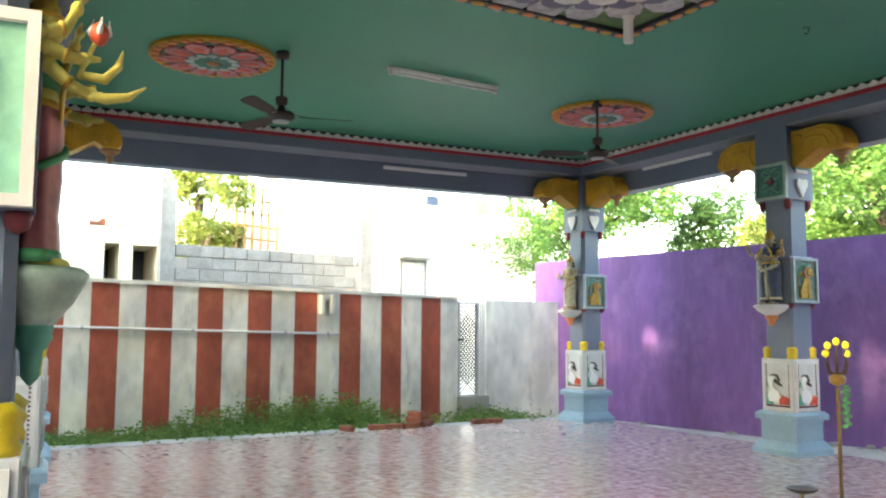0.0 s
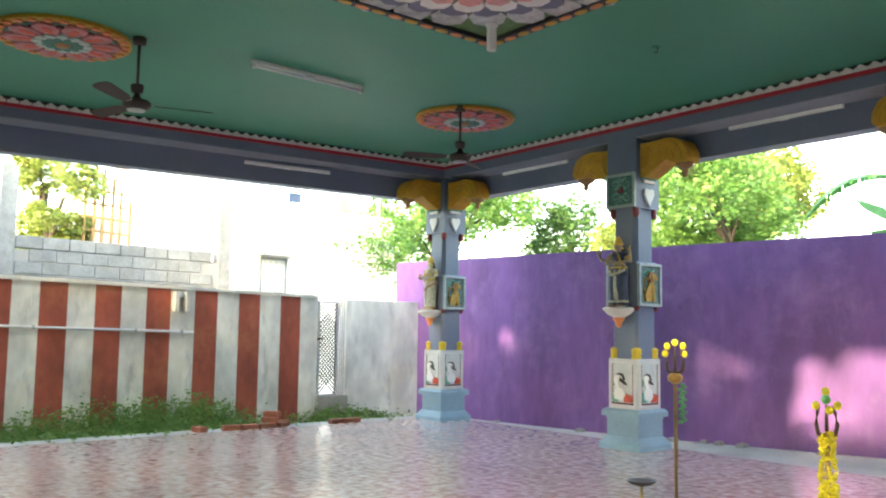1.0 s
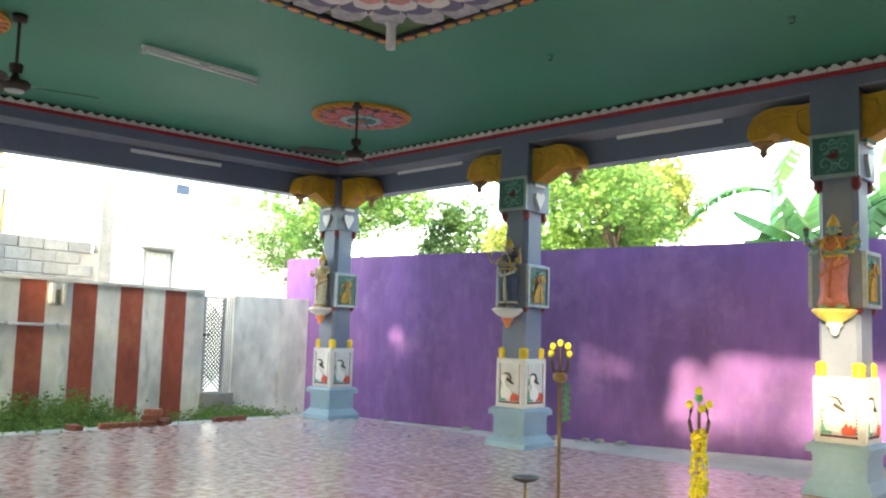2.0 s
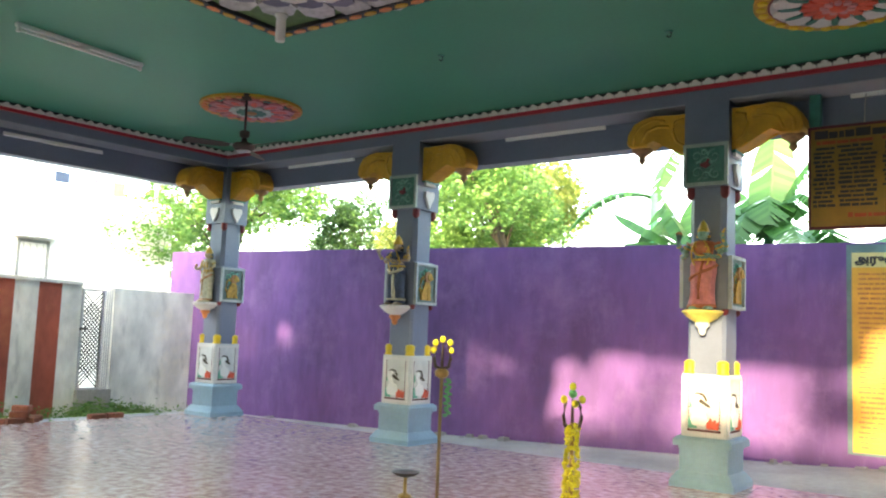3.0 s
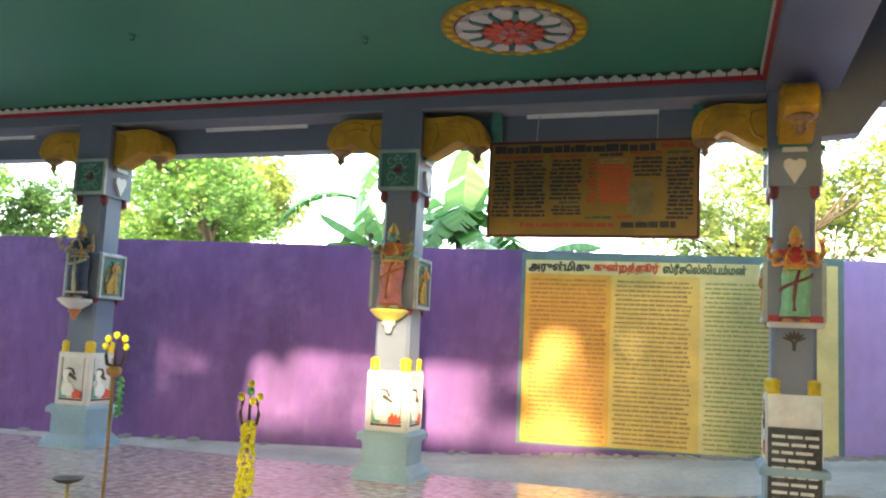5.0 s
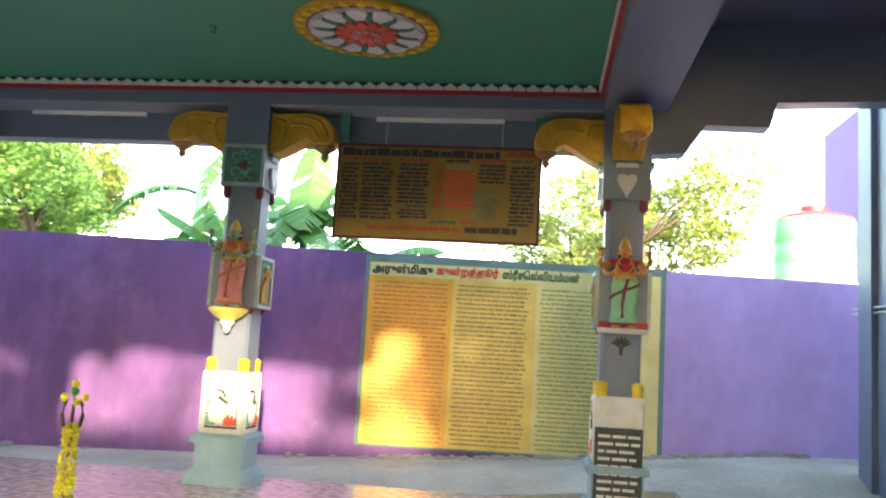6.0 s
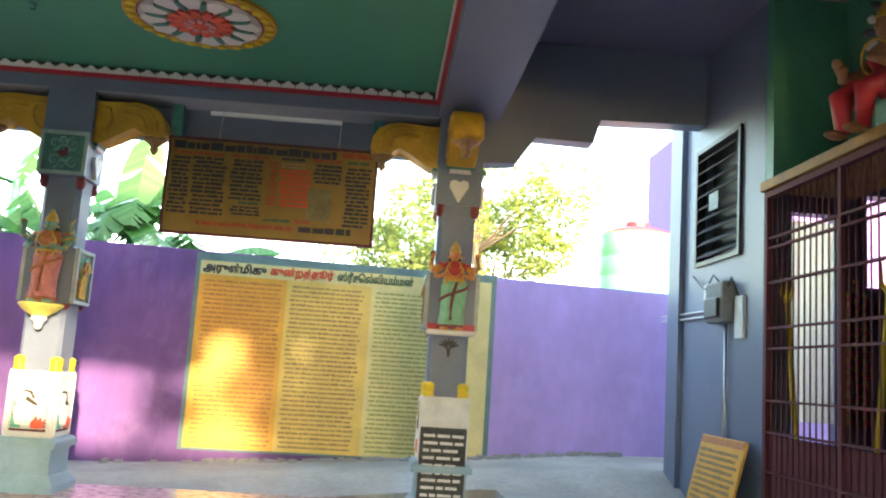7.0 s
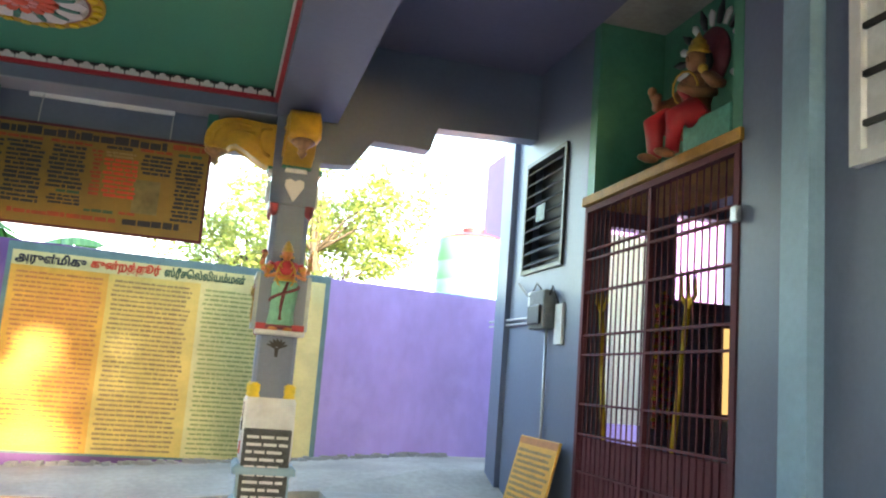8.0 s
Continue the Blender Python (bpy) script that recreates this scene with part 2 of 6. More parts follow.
# ground outside: one sheet to the horizon, with a rising cement lane behind the hall
setting("ground", boxes((-400, 400, -400, 400, -0.60, -0.28)), M_SOIL, "dry brown soil ground around the temple", "ground")
bm = bmesh.new()
lane = [(-3.4, -0.16), (2, -0.11), (5.0, -0.03), (7.0, 0.02), (8.8, 0.12), (10.6, 0.24), (12.0, 0.36), (16.0, 0.42)]
lv = []
for x, z in lane:
    lv.append([bm.verts.new((x, 0.703, min(z, -0.03) if x < 10.3 else 0.15)), bm.verts.new((x, 1.3, z)), bm.verts.new((x, purple_y(x) + 0.1, z + 0.02)), bm.verts.new((x, purple_y(x) + 0.1, -0.5)), bm.verts.new((x, 0.703, -0.5))])
for a, b in zip(lv, lv[1:]):
    for i in range(5):
        bm.faces.new((a[i], b[i], b[(i + 1) % 5], a[(i + 1) % 5]))
setting("pavement", bm, M_CEMENT, "rough grey cement lane beside the hall", "pavement")

# hall floor slab; its tiles come last in the file
setting("floor", boxes((-0.80, 10.75, -8.6, 0.70, -0.40, -0.008)), M_GROUT, "hall floor slab with pale grout", "floor")

# purple boundary wall, slightly askew to the hall, lower towards the temple
bm = bmesh.new()
for x0, x1, z0, z1 in ((-3.13, 7.46, 2.48, 2.395), (7.46, 10.86, 2.395, 2.355), (10.86, 15.5, 2.355, 2.30)):
    n = 24
    for i in range(n):
        xa, xb = x0 + (x1 - x0) * i / n, x0 + (x1 - x0) * (i + 1) / n
        za, zb = z0 + (z1 - z0) * i / n, z0 + (z1 - z0) * (i + 1) / n
        ya, yb = purple_y(xa), purple_y(xb)
        v = [bm.verts.new(p) for p in ((xa, ya, -0.4), (xb, yb, -0.4), (xb, yb + 0.22, -0.4), (xa, ya + 0.22, -0.4), (xa, ya, za), (xb, yb, zb), (xb, yb + 0.22, zb), (xa, ya + 0.22, za))]
        for f in ((4, 5, 6, 7), (0, 1, 5, 4), (2, 3, 7, 6)):
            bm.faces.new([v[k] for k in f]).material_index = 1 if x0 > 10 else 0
        if i == 0 and x0 < 0:
            bm.faces.new([v[k] for k in (3, 0, 4, 7)])
        if i == n - 1 and x1 > 15:
            bm.faces.new([v[k] for k in (1, 2, 6, 5)])
bmesh.ops.remove_doubles(bm, verts=bm.verts, dist=0.0005)
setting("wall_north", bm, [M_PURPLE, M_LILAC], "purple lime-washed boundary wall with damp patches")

# striped lime wall to the west with a gate opening
WX = -2.525
stripe = [-6.66]
stripe += [-6.00, -5.32, -4.64, -3.945, -3.255, -2.555, -1.87, -1.175]


def wall_top(y):
    return 1.76 + (0.06 * (-y) / 3 if y < 0 else 0.0)


def west_piece(y0, y1, material, name):
    bm = bmesh.new()
    v = box(bm, WX - 0.22, WX, y0, y1, -0.45, 1.76)
    for q in v[4:]:
        q.co.z = wall_top(q.co.y)
    return part(name, bm, material)


wall_w = tagged(new("wall_west"), "weathered whitewashed compound wall with red vertical stripes", "wall", kind="structure")
for a in stripe:
    p = west_piece(a, a + 0.345, M_STRIPE, "red_stripe")
    p.parent = wall_w
gaps = [-9.0] + [a + 0.345 for a in stripe]
ends = stripe + [-0.51]
for a, b in zip(gaps, ends):
    p = west_piece(a, b, M_WEATHER, "white_stripe")
    p.parent = wall_w
p = west_piece(0.03, 1.54, M_WEATHER, "plain_wall")
p.parent = wall_w
bm = boxes((WX - 0.26, WX + 0.03, -9.0, -0.51, 0, 0.05))
for q in bm.verts:
    q.co.z += wall_top(q.co.y) - 0.004
part("coping", bm, M_WEATHER, wall_w)

# hall ceiling with cornice
CZ = 3.72
bm = bmesh.new()
y_r = row2_y(9.95) + 0.22
for z in (CZ, CZ + 0.16):
    vs = [bm.verts.new(p) for p in ((-1.3, 0.85, z), (-1.3, -9.2, z), (10.378, -9.2, z), (10.378, 0.85, z))]
    bm.faces.new(vs if z == CZ else vs[::-1])
vl = list(bm.verts)
for i in range(4):
    j = (i + 1) % 4
    bm.faces.new((vl[i], vl[j], vl[4 + j], vl[4 + i]))
setting("ceiling", bm, M_GREEN, "flat hall ceiling painted deep green", "ceiling")


def ledge_run(p0, p1, inward, name):
    """Cornice along one side: black line, white scallops, red band."""
    p0, p1, inward = Vector(p0), Vector(p1), Vector(inward)
    d = (p1 - p0)
    length = d.length
    d.normalize()
    trim = tagged(new(name), "red and white scalloped cornice under the green ceiling", "trim", kind="structure")
    m = Matrix(((d.x, 0, inward.x, p0.x), (d.y, 0, inward.y, p0.y), (0, 1, 0, 0), (0, 0, 0, 1)))
    if m.determinant() < 0:
        m = Matrix(((-d.x, 0, inward.x, p1.x), (-d.y, 0, inward.y, p1.y), (0, 1, 0, 0), (0, 0, 0, 1)))
    bm = bmesh.new()
    prism(bm, [(0, 3.612), (length, 3.612), (length, 3.650), (0, 3.650)], m, 0.035)
    part("red_band", bm, M_RED, trim)
    bm = bmesh.new()
    prism(bm, [(0, 3.650), (length, 3.650), (length, CZ - 0.002), (0, CZ - 0.002)], m, 0.02)
    part("black_band", bm, M_DARK, trim)
    bm = bmesh.new()
    step = 0.125
    for i in range(int(length / step)):
        u = i * step + 0.008
        w = step - 0.012
        prism(bm, [(u, 3.651), (u + w, 3.651), (u + w, 3.676), (u + w * 0.90, 3.686), (u + w * 0.78, 3.680), (u + w * 0.70, 3.700), (u + w * 0.5, 3.711), (u + w * 0.30, 3.700), (u + w * 0.22, 3.680), (u + w * 0.10, 3.686), (u, 3.676)], m @ Matrix.Translation((0, 0, 0.022)), 0.028)
    tagged(part("scallops", bm, M_WHITE, trim), kind="stuff")
    return trim


ledge_run(NORTH @ Vector((-0.245, 0.0, 0)), NORTH @ Vector((9.95, 0.0, 0)), NORTH.to_3x3() @ Vector((0, -1, 0)), "trim_north")
ledge_run(WEST @ Vector((0, -6.75, 0)), WEST @ Vector((0, 0, 0)), WEST.to_3x3() @ Vector((1, 0, 0)), "trim_west")
ledge_run((9.95, 0.0, 0), (9.95, y_r, 0), (-1, 0, 0), "trim_east")

# beams: upper part flush with the pillars, lower part set back
bm = boxes((-0.85, 10.376, 0.0, 0.58, 3.50, CZ - 0.004), (-0.85, 10.38, 0.36, 0.58, 3.215, 3.496))
bm.transform(NORTH)
setting("beam_north", bm, M_BEAM, "slate blue painted beam over the pillars", "beam")
bm = boxes((-0.58, 0.0, -7.9, -0.004, 3.50, CZ - 0.004), (-0.58, -0.36, -7.9, 0.34, 3.19, 3.496))
bm.transform(WEST)
setting("beam_west", bm, M_BEAM, "slate blue painted beam over the pillars", "beam")
# thin soffit boards; light bounced off the floor is put into their paler colour
M_SOFFIT = mat("bounce_pale_slate", (0.30, 0.32, 0.37), 0.5, vary=0.12, size=0.6, bump=0.06)
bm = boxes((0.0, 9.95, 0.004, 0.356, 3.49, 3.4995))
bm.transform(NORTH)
setting("trim_soffit_north", bm, M_SOFFIT, "slate underside of the beam ledge, lightened for floor bounce light", "trim")
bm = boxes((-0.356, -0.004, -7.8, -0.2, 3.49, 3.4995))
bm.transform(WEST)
setting("trim_soffit_west", bm, M_SOFFIT, "slate underside of the beam ledge, lightened for floor bounce light", "trim")
setting("beam_east", boxes((9.95, 10.50, -8.6, -0.004, 3.50, CZ - 0.004)), M_BEAM, "slate blue painted cross beam beside the porch", "beam")
bm = boxes((-0.4, 10.6, -0.29, 0.29, 3.32, CZ - 0.006))
bm.transform(Matrix.Translation((0, row2_y(0), 0)) @ Matrix.Rotation(ANG2, 4, "Z"))
setting("beam_south", bm, M_BEAM, "slate blue painted beam over the near pillars", "beam")

# porch between hall and temple: stepped beam and high ceiling
bm = bmesh.new()
prism(bm, [(10.38, 3.21), (10.73, 3.235), (10.91, 3.505), (11.475, 3.495), (11.54, 3.73), (12.6, 3.77), (12.6, 4.6), (10.38, 4.6)], on_front(0.62), 0.22)
setting("beam_porch", bm, M_BEAM, "stepped concrete beam across the porch", "beam")
setting("ceiling_porch", boxes((10.3, 12.6, -9.5, 0.62, 4.46, 4.60)), M_PORCH, "high porch ceiling painted mauve grey", "ceiling")
setting("upstand_wall", boxes((10.38, 10.50, -9.5, 0.398, CZ + 0.002, 4.46)), M_PORCH, "mauve wall above the cross beam", "wall")

# temple front wall, with window and grille openings
TX = 12.6
wt = tagged(new("wall_temple"), "slate blue painted temple front wall", "wall", kind="structure")
for a, b, c, d in ((0.60, 1.25, -0.4, 4.46), (-0.44, 0.60, -0.4, 2.38), (-0.44, 0.60, 3.54, 4.46), (-0.88, -0.44, -0.4, 4.46), (-9.5, -3.13, -0.4, 4.46)):
    part("wall_section", boxes((TX, TX + 0.22, a, b, c, d)), M_BEAM, wt)
setting("pilaster", boxes((TX - 0.06, TX, 0.93, 1.25, -0.4, 4.46)), M_BEAM, "slate blue corner pilaster on the temple wall", "pilaster")
setting("pilaster_pale", boxes((TX - 0.10, TX, -3.86, -3.64, -0.4, 4.46)), M_BEAM_LIGHT, "pale blue painted pilaster on the temple wall", "pilaster")
# unseen roof strip and outer walls, added to keep the sun off the porch
setting("roof_temple", boxes((12.6, 13.42, -9.7, 1.25, 4.46, 4.62)), M_CEMENT, "unseen flat cement roof strip added over the temple to block the sun", "roof")
setting("wall_temple_south", boxes((12.6, 17.2, -9.7, -9.5, -0.4, 3.60), (17.0, 17.2, -9.5, 1.25, -0.4, 3.60)), M_BEAM, "unseen plain outer walls added to the temple to block the sun")
setting("plinth", boxes((10.753, 12.6, -9.5, 0.70, -0.4, 0.16)), M_CEMENT, "raised cement floor before the temple", "floor")

# closing walls that no view reaches; their heights and slot shape the sun patches
setting("wall_south", boxes((-12, 22, -13.4, -13.1, -0.3, 3.62)), M_BEIGE, "unseen plain cream wall added behind the hall to trim the sun")
setting("wall_porch_south", boxes((10.62, 12.6, -9.7, -9.5, -0.4, 2.65), (10.62, 12.6, -9.7, -9.5, 4.12, 4.46), (12.35, 12.6, -9.7, -9.5, 2.65, 4.12)), M_BEAM, "unseen slate blue wall closing the porch, slotted for the sun")


# ---- pillars ----
def duck_panel(parent, m, w=0.36):
    """A framed dado panel with a painted white duck, leaves and a red flower."""
    bm = bmesh.new()
    h = w / 2
    for a, b, c, d in ((-h, h, 0.465, 0.49), (-h, h, 0.95, 0.975), (-h, -h + 0.025, 0.49, 0.95), (h - 0.025, h, 0.49, 0.95)):
        prism(bm, [(a, c), (b, c), (b, d), (a, d)], m, 0.012)
    frame_ob = part("panel_frame", bm, M_WHITE, parent)
    bm = bmesh.new()
    k = 0
    while k < 16:
        z = 0.50 + k * 0.028
        for sx in (-1, 1):
            prism(bm, [(sx * (h - 0.045), z), (sx * (h - 0.027), z + 0.010), (sx * (h - 0.045), z + 0.020)], m, 0.006)
        k += 1
    prism(bm, [(-h + 0.03, 0.494), (h - 0.03, 0.494), (h - 0.03, 0.512), (-h + 0.03, 0.512)], m, 0.006)
    part("dark_border", bm, M_IRON, frame_ob)
    bm = bmesh.new()
    prism(bm, [(-0.10, 0.55), (0.01, 0.54), (0.045, 0.60), (0.02, 0.66), (-0.03, 0.68), (-0.055, 0.74), (-0.03, 0.785), (-0.05, 0.815), (-0.09, 0.81), (-0.115, 0.77), (-0.10, 0.72), (-0.075, 0.68), (-0.12, 0.62)], m, 0.022)
    part("duck", bm, M_HOUSE, frame_ob, "white painted duck relief")
    bm = bmesh.new()
    prism(bm, [(-0.03, 0.785), (0.05, 0.73), (0.06, 0.71), (0.03, 0.715), (-0.05, 0.76)], m, 0.018)
    prism(bm, [(-0.10, 0.815), (-0.06, 0.84), (0.0, 0.83), (0.035, 0.77), (0.02, 0.76), (-0.01, 0.81), (-0.06, 0.825)], m, 0.012)
    part("branch", bm, M_BARK, frame_ob)
    bm = bmesh.new()
    prism(bm, [(0.03, 0.52), (0.13, 0.52), (0.14, 0.60), (0.115, 0.57), (0.10, 0.61), (0.08, 0.58), (0.06, 0.62), (0.045, 0.58), (0.02, 0.60)], m, 0.02)
    part("flower", bm, mat_flower, frame_ob, "red painted lotus flower relief")
    bm = bmesh.new()
    prism(bm, [(-0.14, 0.52), (-0.06, 0.52), (-0.08, 0.57), (-0.12, 0.64), (-0.14, 0.60)], m, 0.014)
    prism(bm, [(-0.13, 0.70), (-0.115, 0.70), (-0.10, 0.76), (-0.12, 0.78)], m, 0.01)
    part("leaf", bm, M_RELIEF, frame_ob)


M_SIDE_FRAME = mat("side_frame_grey", (0.40, 0.45, 0.46), 0.55, vary=0.2, size=0.1)
M_SIDE_GROUND = mat("side_panel_slate_green", (0.13, 0.20, 0.19), 0.6, vary=0.25, size=0.08)
M_TOP_FRAME = mat("panel_pale_green", (0.36, 0.46, 0.43), 0.55, vary=0.2, size=0.1)
M_TOP_GROUND = mat("panel_deep_green", (0.07, 0.22, 0.18), 0.6, vary=0.25, size=0.06)
M_TOP_SCROLL = mat("panel_leaf_green", (0.20, 0.44, 0.36), 0.55, vary=0.25, size=0.05)
M_SKIN_BROWN = mat("statue_tan", (0.42, 0.20, 0.08), 0.5, vary=0.2, size=0.06)
M_MINT_GROUND = mat("panel_mint_green", (0.26, 0.56, 0.42), 0.55, vary=0.2, size=0.05)
M_LION = mat("lion_ochre_paint", (0.50, 0.29, 0.05), 0.5, vary=0.3, size=0.04)
M_MAROON = mat("maroon_paint", (0.20, 0.025, 0.035), 0.5, vary=0.2, size=0.05)
mat_flower = mat("flower_red_paint", (0.72, 0.10, 0.05), 0.5, vary=0.2, size=0.05)
M_PINK = mat("pink_paint", (0.70, 0.30, 0.30), 0.5, vary=0.2, size=0.08)
M_ORANGE = mat("orange_paint", (0.78, 0.26, 0.09), 0.5, vary=0.2, size=0.05)


def scroll_panel(parent, m, z0, z1, w, bird):
    """A white-framed green relief panel with curling stems and a bird or lion."""
    h = w / 2
    bm = bmesh.new()
    for a, b, c, d in ((-h, h, z0, z0 + 0.03), (-h, h, z1 - 0.03, z1), (-h, -h + 0.03, z0 + 0.03, z1 - 0.03), (h - 0.03, h, z0 + 0.03, z1 - 0.03)):
        prism(bm, [(a, c), (b, c), (b, d), (a, d)], m, 0.035)
    fr = part("panel_frame", bm, M_WHITE if bird == "mint" else M_TOP_FRAME if bird else M_SIDE_FRAME, parent)
    bm = bmesh.new()
    prism(bm, [(-h + 0.03, z0 + 0.03), (h - 0.03, z0 + 0.03), (h - 0.03, z1 - 0.03), (-h + 0.03, z1 - 0.03)], m, 0.012)
    part("panel_ground", bm, M_MINT_GROUND if bird == "mint" else M_TOP_GROUND if bird else M_SIDE_GROUND, fr)
    bm = bmesh.new()
    zc, hh = (z0 + z1) / 2, (z1 - z0) / 2 - 0.05
    spots = [(-0.55, 0.55, 0.38), (0.5, 0.5, 0.45), (-0.5, -0.5, 0.45), (0.55, -0.6, 0.34), (-0.05, 0.1, 0.42), (0.0, -0.72, 0.28), (-0.1, 0.78, 0.22)]
    ww = h - 0.05
    for u, v, r in spots:
        pts = []
        for k in range(14):
            a = k * 0.62 + u * 3
            rr = r * ww * (1 - k / 16)
            pts.append(m @ Vector((u * ww + rr * math.cos(a), zc + v * hh + rr * math.sin(a), 0.016)))
        sweep(bm, pts, [0.011 * (1.1 - k / 16) for k in range(14)], seg=5)
    part("scrollwork", bm, M_MINT_GROUND if bird == "mint" else M_TOP_SCROLL if bird else M_RELIEF, fr, smooth=True)
    bm = bmesh.new()
    if bird == "mint":
        prism(bm, circle(0.0, zc, 0.055, 0.085, 14), m, 0.03)
        prism(bm, circle(0.0, zc, 0.035, 0.06, 12), m, 0.042)
        part("flower_boss", bm, M_BRIGHT, fr, "bright yellow oval flower boss")
    elif bird:
        prism(bm, [(-0.045, zc - 0.02), (0.0, zc - 0.035), (0.04, zc - 0.01), (0.022, zc + 0.02), (0.045, zc + 0.045), (0.022, zc + 0.05), (0.0, zc + 0.02), (-0.05, zc + 0.008)], m, 0.03)
        part("bird", bm, M_MAROON, fr, "dark red-brown bird relief")
    else:
        # a seated lion in profile: haunch and body, mane, head, forelegs, curled tail
        prism(bm, [(-0.085, z0 + 0.055), (0.015, z0 + 0.055), (0.02, z0 + 0.085), (0.045, z0 + 0.13), (0.055, zc + 0.02), (0.02, zc + 0.05), (-0.03, zc + 0.01), (-0.07, zc - 0.06), (-0.095, z0 + 0.11)], m, 0.035)
        for u in (0.03, 0.065):
            prism(bm, [(u, z0 + 0.055), (u + 0.035, z0 + 0.055), (u + 0.03, z0 + 0.075), (u + 0.022, z0 + 0.08), (u + 0.015, zc), (u - 0.012, zc)], m, 0.04 if u < 0.05 else 0.03)
        ln = part("lion", bm, M_LION, fr, "golden ochre seated lion relief")
        bm = bmesh.new()
        prism(bm, [(0.02 + 0.068 * math.cos(q * 0.449) * (1.0 if q % 2 else 0.86), zc + 0.085 + 0.068 * math.sin(q * 0.449) * (1.0 if q % 2 else 0.86)) for q in range(14)], m, 0.045)
        part("mane", bm, M_SKIN_BROWN, ln)
        bm = bmesh.new()
        prism(bm, circle(0.035, zc + 0.085, 0.040, 0.042, 12), m, 0.058)
        prism(bm, circle(0.060, zc + 0.070, 0.024, 0.020, 10), m, 0.064)
        part("head", bm, M_LION, ln)
        bm = bmesh.new()
        sweep(bm, [m @ Vector((-0.085, z0 + 0.09, 0.03)), m @ Vector((-0.125, zc - 0.06, 0.03)), m @ Vector((-0.11, zc + 0.04, 0.03)), m @ Vector((-0.07, zc + 0.08, 0.03)), m @ Vector((-0.05, zc + 0.05, 0.03))], [0.012, 0.011, 0.011, 0.012, 0.014], seg=6)
        part("tail", bm, M_LION, ln, smooth=True)


def bracket(parent, m):
    """A yellow elephant-trunk bracket with a hanging bud, 0.62 m long."""
    bm = bmesh.new()
    prism(bm, [(0, 3.03), (0.10, 3.05), (0.20, 3.11), (0.29, 3.185), (0.36, 3.22), (0.405, 3.20), (0.43, 3.15), (0.59, 3.145), (0.635, 3.19), (0.62, 3.29), (0.565, 3.38),
               (0.47, 3.43), (0.34, 3.45), (0.22, 3.415), (0.11, 3.425), (0, 3.44)], m @ Matrix.Translation((0, 0, -0.13)), 0.26)
    bevelled(bm, 0.018, 2)
    br = part("bracket", bm, M_YELLOW, parent, "ochre yellow carved elephant-trunk bracket", smooth=False)
    bm = bmesh.new()
    for s in (-0.138, 0.118):
        for pts in ([(0.05, 3.38), (0.14, 3.36), (0.16, 3.26), (0.12, 3.16), (0.05, 3.12)], [(0.24, 3.38), (0.36, 3.40), (0.48, 3.36), (0.55, 3.27), (0.56, 3.17)], [(0.20, 3.32), (0.31, 3.33), (0.42, 3.30), (0.47, 3.19)]):
            sweep(bm, [m @ Vector((u, v, s + 0.01)) for u, v in pts], 0.016, seg=6)
    part("carved_fold", bm, M_YELLOW, br, smooth=True)
    bm = bmesh.new()
    base = m @ Vector((0.52, 3.15, 0))
    lathe(bm, [(0.004, -0.155), (0.022, -0.135), (0.042, -0.105), (0.030, -0.085), (0.045, -0.060), (0.085, -0.035), (0.105, -0.015), (0.10, 0.005), (0.06, 0.02)], at=base, seg=14)
    part("hanging_bud", bm, mat_bud, br, "dull brown hanging lotus bud", smooth=True)


mat_bud = mat("bud_brown_paint", (0.36, 0.19, 0.08), 0.5, vary=0.25, size=0.04)


def chamfer_box(bm, h, z0, z1, c, mi=0):
    prism(bm, [(-h + c, -h), (h - c, -h), (h, -h + c), (h, h - c), (h - c, h), (-h + c, h), (-h, h - c), (-h, -h + c)], Matrix.Translation((0, 0, z0)), z1 - z0, mi)


